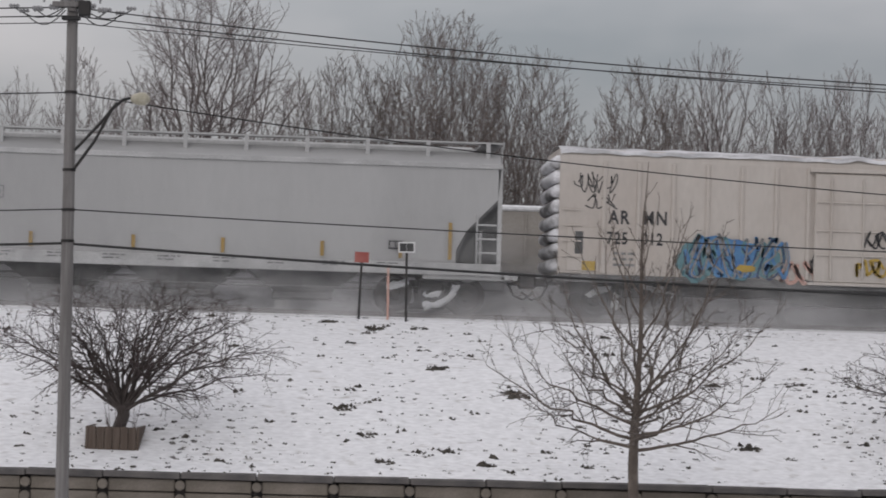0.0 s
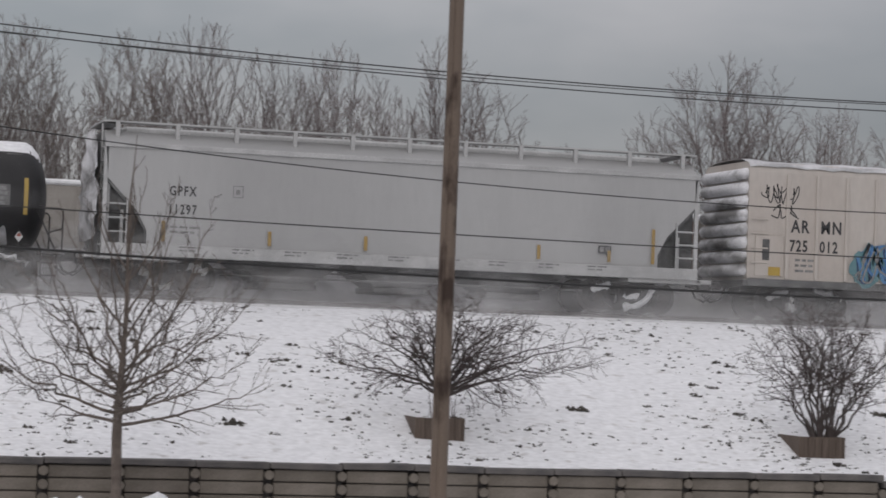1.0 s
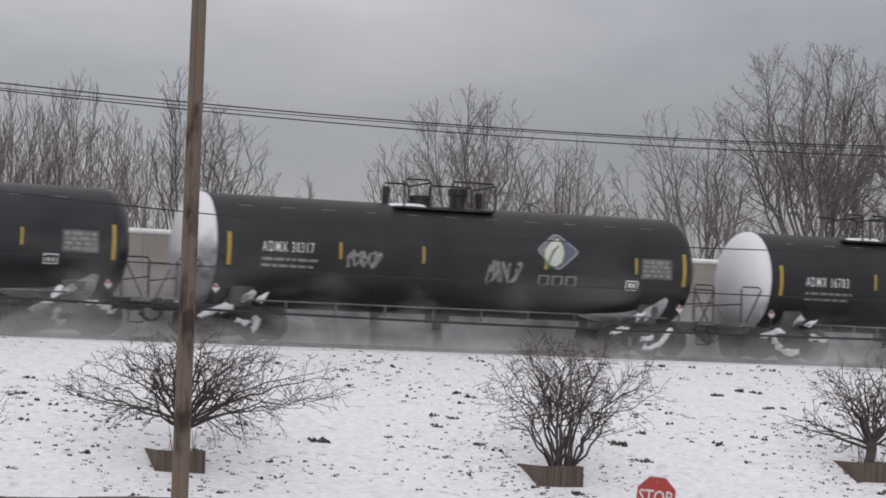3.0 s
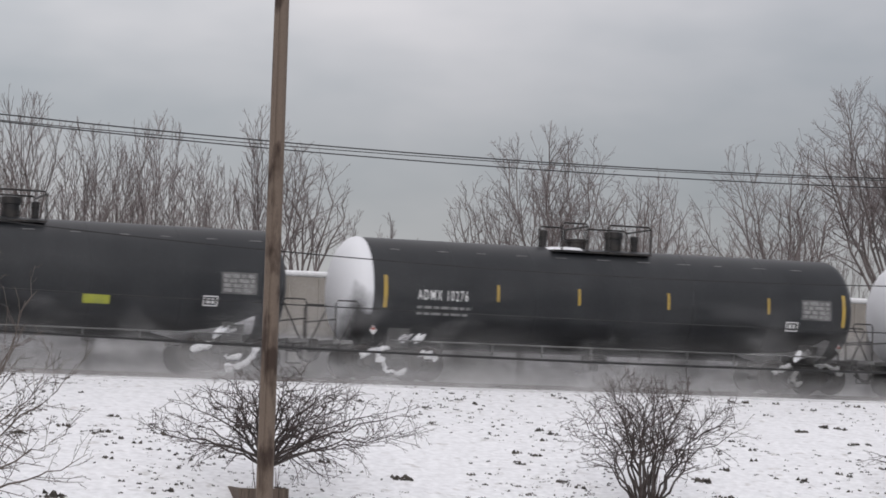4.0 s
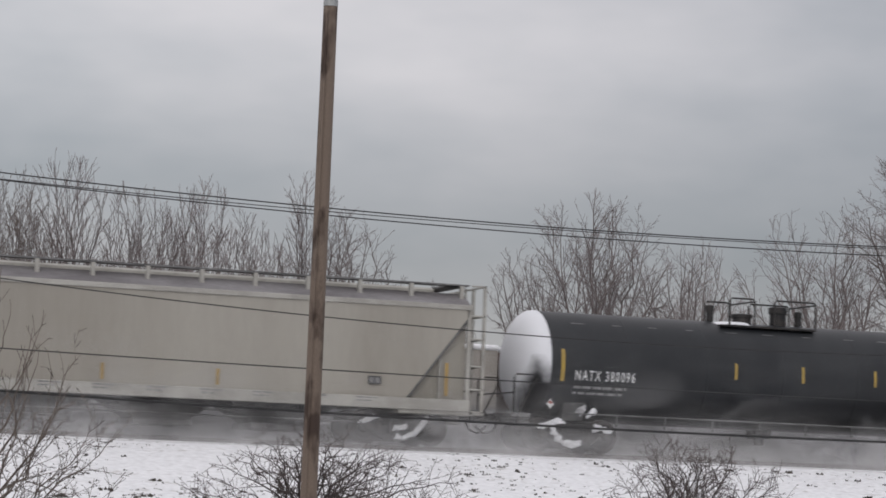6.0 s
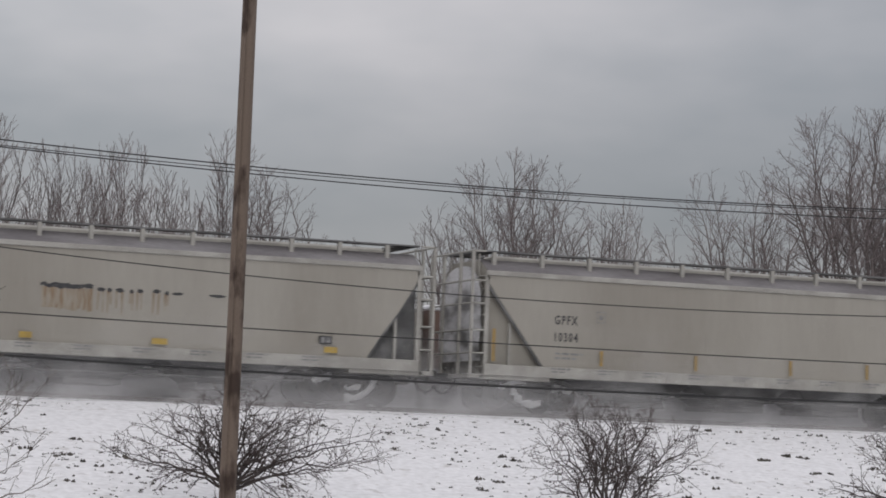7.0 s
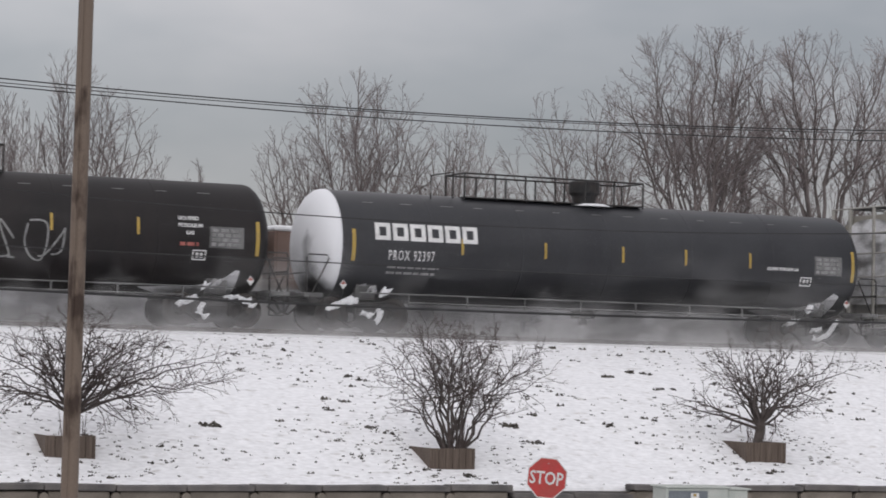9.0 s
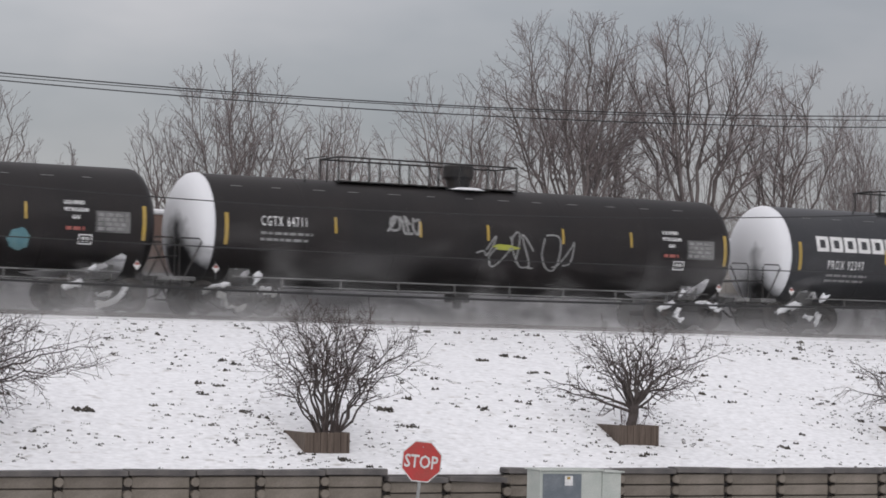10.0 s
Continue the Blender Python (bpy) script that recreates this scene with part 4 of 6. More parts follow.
        rungs += [[(half * s, y, 0.9), (half * s, y, top + 0.5)] for y in (-w + 0.52, w - 0.52)]
        rungs += [[(half * s, -w, 1.9), (half * s, w, 1.9)]]
        if not weathered:
            rungs += [[((half - 0.12) * s, -w - 0.03, 1.15 + 0.34 * k), ((half - 0.6) * s, -w - 0.03, 1.15 + 0.34 * k)] for k in range(4)]
            rungs += [[((half - 0.6) * s, -w - 0.03, 0.9), ((half - 0.6) * s, -w - 0.03, 2.4)]]
        part("end_ladder", tubes(rungs, 0.025), trim, car)
        for y in (-0.95, 0.95):
            part("end_brace", tubes([[((half - 0.1) * s, y, 0.95), ((half - 0.9) * s, y, 1.9)]], 0.05), trim, car)
        if s < 0:
            wheel = bmesh.new()
            ring = [(-half - 0.06, 0.75 + 0.26 * math.cos(k * math.tau / 16), 2.3 + 0.26 * math.sin(k * math.tau / 16)) for k in range(17)]
            tube(wheel, ring, 0.02, 5)
            tubes_in = [[(-half - 0.06, 0.75, 2.3), ring[k]] for k in (0, 4, 8, 12)]
            for line in tubes_in:
                tube(wheel, line, 0.015, 5)
            part("brake_wheel", wheel, trim, car)
            res = bmesh.new()
            lathe(res, [(-half + 0.35, 0.05), (-half + 0.37, 0.2), (-half + 1.1, 0.2), (-half + 1.12, 0.05)], "x", 16, (0, -0.85, 1.25))
            part("air_reservoir", res, DIM_STEEL, car)
        snow = bmesh.new()
        bmesh.ops.create_icosphere(snow, subdivisions=3, radius=0.5, matrix=Matrix.Translation(((half - 0.75) * s, 0, 0.98)) @ Matrix.Diagonal((1.3, 2 * w * 0.9, 0.34, 1)))
        for v in snow.verts:
            v.co.z += 0.12 * noise.noise(v.co * 2.5 + Vector((seed, s, 0)))
        part("platform_snow", snow, CLEAN_SNOW, car, "snow lying on the end platform", True)
        cage = half + 0.36
        part("end_walk", boxes((*sorted((half * s, (cage + 0.06) * s)), -w, w, 0.84, 0.95), bevel=0.015), trim, car)
        for y in (-w + 0.04, -0.62, 0.62, w - 0.04) if weathered else ():
            part("cage_post", boxes((*sorted(((cage - 0.035) * s, (cage + 0.035) * s)), y - 0.04, y + 0.04, 0.9, top + 0.55)), trim, car)
        if weathered:
            part("cage_rail", tubes([[(cage * s, -w, z), (cage * s, w, z)] for z in (1.5, 2.1, 2.8, 3.4, top + 0.53)] + [[(half * s, -w + 0.04, z), (cage * s, -w + 0.04, z)] for z in (1.5, 2.1, 2.8, 3.4, top + 0.53)], 0.026), trim, car)
        if s < 0:
            hood = bmesh.new()
            g = []
            for j in range(17):
                row = []
                for i in range(17):
                    v = -1 + i / 8
                    crest = top + (0.2 if weathered else 0.42) - 0.75 * abs(v) ** 3.5
                    z = 1.3 + (crest - 1.3) * j / 16
                    lump = 0.16 * noise.noise(Vector((v * 1.2, z * 2.6, seed))) + 0.05 * noise.noise(Vector((v * 4, z * 6, seed + 5)))
                    row.append(hood.verts.new((-half - 0.06 - max(0, 0.10 + lump) * (0.45 if weathered else 1), v * (w - 0.06), z)))
                g.append(row)
            for j in range(16):
                for i in range(16):
                    hood.faces.new((g[j][i], g[j + 1][i], g[j + 1][i + 1], g[j][i + 1]))
            part("end_snow", hood, END_SNOW, car, "snow plastered on the car's end", True)
        coupler(car, s, half + 0.3)
        truck(car, (half - 1.65) * s, 2 * seed + 3 * (s > 0))
    # roof walkway on stands, hatches
    part("roof_walkway", boxes((-half + 0.1, half - 0.1, -w * 0.80, -w * 0.52, top + 0.54, top + 0.58), (-half + 0.1, half - 0.1, w * 0.52, w * 0.80, top + 0.54, top + 0.58), (-half - 0.02, -half + 0.5, -w * 0.8, w * 0.8, top + 0.54, top + 0.58), (half - 0.5, half + 0.02, -w * 0.8, w * 0.8, top + 0.54, top + 0.58)), DIM_STEEL if weathered else trim, car)
    stand = boxes((-0.05, 0.05, -w * 0.8, -w * 0.72, top + 0.1, top + 0.54))
    stand_me = bpy.data.meshes.new("walkway_stand")
    stand.to_mesh(stand_me)
    stand.free()
    stand_me.materials.append(trim)
    k = -half + 0.35
    while k < half:
        put("walkway_stand", stand_me, car, "", pose(k, 0, 0))
        k += post_step
    hatch = boxes((-inner + 0.6, inner - 0.6, -0.38, 0.38, top + 0.34, top + 0.52), bevel=0.05)
    part("hatch_cover", hatch, trim, car)
    # outlet chutes
    n = 3
    for i in range(n):
        x = (i - (n - 1) / 2) * (2 * half - 6.6) / n
        ch = bmesh.new()
        u = (2 * half - 6.6) / n / 2
        q = [[ch.verts.new((x + p * f, y * f2, z)) for p, y in ((-u, -1.35), (u, -1.35), (u, 1.35), (-u, 1.35))] for f, f2, z in ((1, 1, 1.02), (0.45, 0.6, 0.42))]
        for m in range(4):
            ch.faces.new((q[0][m], q[0][(m + 1) % 4], q[1][(m + 1) % 4], q[1][m]))
        ch.faces.new(q[0]), ch.faces.new(q[1])
        box(ch, x - 0.75, x + 0.75, -0.95, 0.95, 0.26, 0.42, 0.03)
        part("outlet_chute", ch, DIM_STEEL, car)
    part("brake_piping", tubes([[(-half + 1, -0.9, 0.7), (half - 1, -0.9, 0.7)], [(-half + 3, -1.2, 0.55), (half - 3, -1.2, 0.55)]], 0.03), DIM_STEEL, car)
    # paint
    y = -w - 0.005
    if mark:
        lettering(mark[0], 0.33, BLACK_PAINT, car, pose(-half + mark[2], y, mark[3]), "reporting_mark", 0.72, 1.25, 0.006)
        lettering(mark[1], 0.33, BLACK_PAINT, car, pose(-half + mark[2] - 0.02, y, mark[3] - 0.45), "car_number", 0.72, 1.25, 0.006)
        marks(car, y, -half + mark[2] + 0.05, mark[3] - 0.75, ((0, 0.8), (0.12, 0.6)), GREY_STENCIL, 0.05, seed)
    sq = bmesh.new()
    for r in ((0, 0.26, 0, 0.02), (0, 0.26, 0.28, 0.30), (0, 0.02, 0.02, 0.28), (0.24, 0.26, 0.02, 0.28), (0.08, 0.18, 0.08, 0.2)):
        box(sq, -half + 3.2 + r[0], -half + 3.2 + r[1], y - 0.002, y + 0.002, 2.45 + r[2], 2.45 + r[3])
    part("boxed_stencil", sq, GREY_STENCIL, car)
    tag = bmesh.new()
    box(tag, half - 2.75, half - 2.4, -w - 0.064, -w - 0.061, 1.52, 1.72)
    t = part("data_plate", tag, BLACK_PAINT, car)
    part("data_plate_mark", boxes((half - 2.71, half - 2.59, -w - 0.068, -w - 0.065, 1.55, 1.69), (half - 2.56, half - 2.44, -w - 0.068, -w - 0.065, 1.55, 1.69)), GREY_STENCIL, t)
    for i in range(9):
        marks(car, -w - 0.065, -half + 1.9 + i * (2 * half - 3.6) / 9, 1.19, ((0, 0.55), (0.08, 0.4)), GREY_STENCIL, 0.035, seed + i, "sill_stencil")
    return car, half, w


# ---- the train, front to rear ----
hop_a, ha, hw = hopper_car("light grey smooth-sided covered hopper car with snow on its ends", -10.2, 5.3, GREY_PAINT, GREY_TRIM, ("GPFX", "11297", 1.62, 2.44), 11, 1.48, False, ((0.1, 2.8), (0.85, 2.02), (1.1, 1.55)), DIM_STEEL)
for i, (u, h) in enumerate(((1.45, 0.5), (4.1, 0.36), (6.55, 0.36), (8.7, 0.36), (11.1, 0.36), (13.0, 0.3), (ha * 2 - 1.3, 0.9))):
    part("reflector_strip", boxes((-ha + u, -ha + u + 0.09, -hw - 0.07, -hw - 0.062, 1.3, 1.3 + h)), DULL_YELLOW, hop_a)
hop_b, hb, hw = hopper_car("weathered sand-grey covered hopper car with dark roof walkway", -104.5, -88.8, SAND_PAINT, SAND_TRIM, ("GPFX", "10304", 1.98, 2.36), 21, 1.38, True, ((0.08, 3.35), (1.75, 1.15)))
for u in (0.2, 3.3, 6.1, 9.0, 11.4, 15.0):
    part("reflector_strip", boxes((-hb + u, -hb + u + 0.09, -hw - 0.07, -hw - 0.062, 1.3, 2.15 if u in (0.2, 15.0) else 1.7)), DULL_YELLOW, hop_b)
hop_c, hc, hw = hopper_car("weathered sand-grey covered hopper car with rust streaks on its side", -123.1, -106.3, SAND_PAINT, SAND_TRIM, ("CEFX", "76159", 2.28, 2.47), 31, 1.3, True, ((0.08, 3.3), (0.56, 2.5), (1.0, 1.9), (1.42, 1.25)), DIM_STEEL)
rnd = random.Random(5)
# one wide rusted patch, then single runs below a row of scorched dashes
u = -hc + 6.9
while u < -hc + 8.05:
    wd = rnd.uniform(0.10, 0.19)
    part("rust_streak", slab(bmesh.new(), [(u, 2.58), (u + wd - 0.012, 2.58), (u + wd - 0.015, 2.02 + rnd.uniform(0, 0.08)), (u + 0.01, 2.0 + rnd.uniform(0, 0.08))], -hw - 0.006, -hw - 0.002), RUST, hop_c)
    u += wd
for k in range(9):
    x = -hc + 6.95 + k * 0.14
    part("scorch_mark", flat_shape(blob(rnd, x, 2.62 + rnd.uniform(-0.02, 0.03), rnd.uniform(0.18, 0.28), rnd.uniform(0.08, 0.15))), BLACK_PAINT, hop_c, at=pose(0, -hw - 0.009 - 0.001 * k, 0))
for x, wd in ((8.38, 0.20), (8.60, 0.12), (8.85, 0.22), (9.15, 0.10), (9.36, 0.16), (9.78, 0.20), (10.05, 0.10), (10.32, 0.30), (11.35, 0.45)):
    part("scorch_mark", flat_shape(blob(rnd, -hc + x, 2.60 + rnd.uniform(-0.03, 0.02), wd, 0.07 if wd > 0.28 else 0.11)), BLACK_PAINT, hop_c, at=pose(0, -hw - 0.009, 0))
    if x < 10.2:
        for q in (-0.35, 0.3):
            h, x2 = rnd.uniform(0.3, 0.6), -hc + x + q * wd
            part("rust_streak", slab(bmesh.new(), [(x2 - 0.03, 2.57), (x2 + 0.03, 2.57), (x2 + 0.012, 2.57 - h), (x2 - 0.012, 2.57 - h)], -hw - 0.006, -hw - 0.002), RUST, hop_c)
for u, wd in ((0.55, 0.5), (6.4, 0.3), (9.7, 0.4), (14.2, 0.35)):
    part("yellow_mark", boxes((-hc + u, -hc + u + wd, -hw - 0.07, -hw - 0.062, 1.3, 1.45)), YELLOW, hop_c)

t1, h1, c1, r1 = tank_car("short black tank car with snow-topped shell and a diamond logo", -11.4, -21.3, 1.36, 2.24, BLACK_TANK, (-1.2, -0.8, 0.5), 1, False, ((4.0, 0.05), (5.9, 0.05), (7.6, 0.05), (9.0, 0.05)), "ADMX 16783", (1.15, -0.15), snow_top=True)
logo(t1, c1 - 2.05, 1.36, 2.24, 2.24 + 0.37)
t2, h2, c2, r2 = tank_car("long black tank car with a diamond logo on its side", -23.35, -37.35, 1.46, 2.34, BLACK_TANK, (-1.55, 0.6, 0.45), 2, False, ((4.0, 0.05), (6.3, 0.05), (9.8, 0.05), (12.5, 0.05)), "ADMX 30317", (1.25, -0.05))
logo(t2, c2 - 3.8, 1.46, 2.34, 2.34 + 0.35)
t3, h3, c3, r3 = tank_car("long black tank car with faded white stencils", -39.3, -53.65, 1.44, 2.30, DARK_TANK, (-1.2, 0.0, 0.8), 3, False, ((4.1, 0.05), (6.4, 0.05), (9.0, 0.05), (12.0, 0.05)), "ADMX 10276", (1.25, -0.2))
t4, h4, c4, r4 = tank_car("long black tank car with a small yellow-green patch", -55.65, -70.15, 1.46, 2.30, DARK_TANK, (-1.5, 0.6, 0.65), 4, False, ((7.2, -0.35),), "NATX 38293", (0.5, -0.40), 0.62)
on_tank(part("yellow_green_patch", flat_shape([(c4 - 4.8, 1.62), (c4 - 4.12, 1.62), (c4 - 4.12, 1.86), (c4 - 4.8, 1.86)]), LIME_SPRAY, t4), 1.46, 2.30)
t5, h5, c5, r5 = tank_car("long black tank car with a yellow notice on its side", -72.3, -86.55, 1.46, 2.30, DARK_TANK, (-1.3, 0.1, 0.9), 5, False, ((6.0, 0.05), (8.0, 0.05), (10.2, 0.05), (11.6, 0.05)), "NATX 380096", (0.72, -0.40), 0.6)
on_tank(part("yellow_notice", flat_shape([(c5 - 3.4, 1.9), (c5 - 2.8, 1.9), (c5 - 2.8, 2.28), (c5 - 3.4, 2.28)]), LIME_SPRAY, t5), 1.46, 2.30)
t6, h6, c6, r6 = tank_car("dark grey-black pressure tank car with a large white name", -124.15, -140.75, 1.50, 2.30, SLATE_TANK, (-0.5, 0.25, 0.5), 6, True, ((4.1, 0.05), (6.6, 0.05), (9.0, 0.05), (11.0, 0.05), (13.1, 0.05)), "PROX 92397", (1.37, -0.38))
for k in range(6):
    u, block = -c6 + 0.98 + k * 0.51, bmesh.new()
    for r in ((0, 0.12, 0, 0.47), (0.12, 0.44, 0.36, 0.47), (0.12, 0.44, 0.0, 0.11), (0.32, 0.44, 0.11, 0.36)):
        box(block, u + r[0], u + r[1], -0.003, 0.003, 2.44 + r[2], 2.44 + r[3])
    on_tank(part("white_name_block", block, WHITE_PAINT, t6, "large white block of a painted name"), 1.50, 2.30)
t7, h7, c7, r7 = tank_car("brown-black pressure tank car with scrawled paint on its side", -142.45, -159.1, 1.50, 2.30, BROWN_TANK, (-0.35, 0.55, 0.75), 7, True, ((4.1, 0.2), (6.65, 0.2), (8.75, 0.2), (11.15, 0.2), (13.4, 0.2)), "CGTX 64711", (1.35, 0.1))
on_tank(part("pale_scrawl", scrawl(random.Random(21), c7 - 8.2, 1.55, 2.9, 0.95, 6, 0.05), GREY_STENCIL, t7), 1.50, 2.30)
on_tank(part("lime_scrawl", flat_shape(blob(random.Random(22), c7 - 7.3, 2.12, 0.75, 0.16)), LIME_SPRAY, t7), 1.50, 2.30)
on_tank(part("silver_scrawl", scrawl(random.Random(23), -c7 + 5.0, 2.35, 1.0, 0.5, 5, 0.07), GREY_STENCIL, t7), 1.50, 2.30)
t8, h8, c8, r8 = tank_car("brown-black pressure tank car with a teal painted patch", -160.4, -177.0, 1.50, 2.30, BROWN_TANK, (-0.8, 0.5, 0.5), 8, True, ((4.1, 0.2), (6.65, 0.2), (8.75, 0.2), (11.15, 0.2), (13.4, 0.2)), "", (1.35, 0.1))
for car, at in ((t7, c7), (t8, c8)):
    for i, row in enumerate(("LIQUEFIED", "PETROLEUM", "GAS")):
        on_tank(lettering(row, 0.13, WHITE_PAINT, car, pose(at - 2.15 + (0.2 if i == 2 else 0), 0, 2.72 - 0.19 * i), "gas_stencil", 0.9, 1.0, 0.004), 1.50, 2.30)
    on_tank(marks(car, 0, at - 2.1, 2.14, ((0, 0.5),), FADED_RED, 0.09, 3, "red_stencil"), 1.50, 2.30)
on_tank(lettering("LIQUEFIED PETROLEUM GAS", 0.11, WHITE_PAINT, t6, pose(c6 - 2.9, 0, 2.12), "gas_stencil", 0.75, 1.0, 0.004), 1.50, 2.30)
on_tank(part("teal_patch", flat_shape(blob(random.Random(31), c8 - 3.3, 1.75, 0.6, 0.6, 18, 0.12)), TEAL_SPRAY, t8), 1.50, 2.30)
on_tank(part("scrawl", scrawl(random.Random(24), c1 - 4.4, 1.55, 1.3, 0.4, 7, 0.05), GREY_STENCIL, t1), 1.36, 2.24)
on_tank(part("scrawl", scrawl(random.Random(25), c2 - 9.8, 2.0, 0.9, 0.4, 6, 0.06), GREY_STENCIL, t2), 1.46, 2.34)
on_tank(part("scrawl", scrawl(random.Random(26), c2 - 5.9, 1.75, 1.0, 0.6, 6, 0.06), GREY_STENCIL, t2), 1.46, 2.34)


def reefer_car(left, length):
    """A cream refrigerator car with ribbed end, flat ribbed sides and a sliding door."""
    half = length / 2
    mid = left + half
    car = new("refrigerator_car")
    car.matrix_basis = pose(mid, TRACK, RAIL)
    tagged(car, "dirty cream refrigerator car with blue spray paint on its side", "boxcar", "freight train")
    CARS.append((car, mid))
    w, low, top = 1.56, 0.98, 4.14
    shell = boxes((-half, half, -w, w, low, top))
    edges = [e for e in shell.edges if all(v.co.z > 3 for v in e.verts) and abs(e.verts[0].co.x - e.verts[1].co.x) > 1]
    bmesh.ops.bevel(shell, geom=edges, offset=0.28, segments=4, affect="EDGES", profile=0.5)
    part("body", shell, CREAM_PAINT, car)
    roof = bmesh.new()
    n = 60
    g = []
    for i in range(n + 1):
        u = -half + length * i / n
        g.append([roof.verts.new((u, y, z + 0.05 * noise.noise(Vector((u * 1.9, y, 0.3))))) for y, z in ((-w - 0.01, top - 0.13 + 0.06 * noise.noise(Vector((u * 2.6, 3, 1)))), (-w + 0.08, top - 0.03), (-w * 0.6, top + 0.07), (0, top + 0.10), (w * 0.6, top + 0.06), (w - 0.1, top - 0.05))])
    for a, b in zip(g, g[1:]):
        for k in range(5):
            roof.faces.new((a[k], b[k], b[k + 1], a[k + 1]))
    part("roof_snow", roof, DRIFT_SNOW, car, "uneven dirty snow on the roof", True)
    rib = boxes((-0.05, 0.05, -w - 0.05, -w, low + 0.1, top - 0.32), bevel=0.014)
    rib_me = bpy.data.meshes.new("side_rib")
    rib.to_mesh(rib_me)
    rib.free()
    rib_me.materials.append(CREAM_PAINT)
    for u in (1.1, 1.95, 2.8, 3.65, 4.5, 5.35, 6.15, length - 5.9, length - 4.9, length - 3.9, length - 2.9, length - 1.9, length - 0.9):
        put("side_rib", rib_me, car, "", pose(-half + u, 0, 0))
    for s in (-1, 1):
        for k in range(8):
            z = low + 0.3 + k * 0.36
            bm = bmesh.new()
            lathe(bm, [(-w * 0.97, 0.06), (-w * 0.92, 0.16), (w * 0.92, 0.16), (w * 0.97, 0.06)], "y", 12, ((half + 0.02) * s, 0, z))
            part("end_rib", bm, END_SNOW, car, "rounded end rib dusted with snow", True)
        part("end_sill", boxes((*sorted(((half - 0.3) * s, (half + 0.12) * s)), -w, w, 0.85, 1.02), bevel=0.02), DIM_STEEL, car)
        for x, y in ((half * s, -w - 0.04),):
            rungs = [[(x - 0.08 * s, y, 1.1 + 0.38 * k), (x - 0.55 * s, y, 1.1 + 0.38 * k)] for k in range(5)]
            part("side_ladder", tubes(rungs, 0.022), CREAM_PAINT, car)
        coupler(car, s, half + 0.1)
        truck(car, (half - 1.9) * s, 3 + (s > 0))
    part("door", boxes((-1.6, 1.6, -w - 0.12, -w - 0.02, low + 0.05, top - 0.42), bevel=0.03), CREAM_PAINT, car)
    d = boxes((-1.75, 4.4, -w - 0.16, -w, top - 0.40, top - 0.30), (-1.75, 4.4, -w - 0.16, -w, low - 0.02, low + 0.05), bevel=0.01)
    part("door_track", d, CREAM_PAINT, car)
    part("door_bar", tubes([[(u, -w - 0.16, low + 0.15), (u, -w - 0.16, top - 0.55)] for u in (-1.2, -0.4, 0.4, 1.2)] + [[(-1.55, -w - 0.14, z), (1.55, -w - 0.14, z)] for z in (1.7, 2.3, 3.0)], 0.025), CREAM_PAINT, car)
    part("side_sill", boxes((-half, half, -w - 0.03, -w, low - 0.12, low + 0.08), (-half, half, w, w + 0.03, low - 0.12, low + 0.08), bevel=0.01), DIM_STEEL, car)
    part("underframe", boxes((-half + 0.3, half - 0.3, -0.4, 0.4, 0.62, 0.98), (-2.2, 2.2, -1.3, -0.5, 0.45, 0.95)), BLACK_STEEL, car)
    y = -w - 0.006
    for text, u in (("AR", 1.22), ("MN", 2.06)):
        lettering(text, 0.46, BLACK_PAINT, car, pose(-half + u, y, 2.32), "reporting_mark", 0.8, 1.2, 0.012)
    for text, u in (("725", 1.18), ("012", 2.04)):
        lettering(text, 0.42, BLACK_PAINT, car, pose(-half + u, y, 1.82), "car_number", 0.76, 1.15, 0.010)
    marks(car, y, -half + 1.35, 1.62, ((0, 0.6), (0.14, 0.5), (0.28, 0.6)), GREY_STENCIL, 0.06, 4)
    panel = part("service_panel", boxes((-half + 0.2, -half + 1.0, y - 0.03, y + 0.002, low + 0.15, 2.2), bevel=0.01), CREAM_PAINT, car)
    part("panel_window", boxes((-half + 0.40, -half + 0.60, y - 0.036, y - 0.03, 1.55, 2.1)), DIM_STEEL, panel)
    part("yellow_plate", boxes((-half + 0.58, -half + 0.92, y - 0.04, y - 0.03, 1.15, 1.38), bevel=0.004), YELLOW, panel)
    r = random.Random(9)
    part("black_scrawl", scrawl(r, -half + 0.35, 3.05, 1.0, 0.5, 7, 0.028), BLACK_PAINT, car, "", False, pose(0, y, 0))
    part("black_scrawl", scrawl(r, -half + 0.5, 2.65, 0.85, 0.4, 3, 0.03), BLACK_PAINT, car, "", False, pose(0, y, 0))
    for u, z, bw, bh, m in ((3.35, 1.45, 0.9, 0.95, TEAL_SPRAY), (4.3, 1.55, 1.7, 1.0, BLUE_SPRAY), (3.8, 1.8, 1.2, 0.6, BLUE_SPRAY), (5.15, 1.5, 0.7, 0.8, TEAL_SPRAY), (3.4, 1.25, 0.8, 0.45, TEAL_SPRAY)):
        part("spray_field", flat_shape(blob(r, -half + u, z, bw, bh, 22, 0.14)), m, car, "", False, pose(0, y - 0.002 * r.random() - 0.050, 0))
    for k, m in enumerate((TEAL_SPRAY, NAVY_SPRAY, BLUE_SPRAY, GREY_STENCIL)):
        part("spray_stroke", scrawl(r, -half + 3.0, 1.12, 2.5, 0.95, 8, 0.05 if k % 2 else 0.08), m, car, "", False, pose(0, y - 0.055 - 0.003 * k, 0))
    part("orange_patch", flat_shape(blob(r, -half + 4.6, 1.32, 0.5, 0.18)), YELLOW, car, "", False, pose(0, y - 0.067, 0))
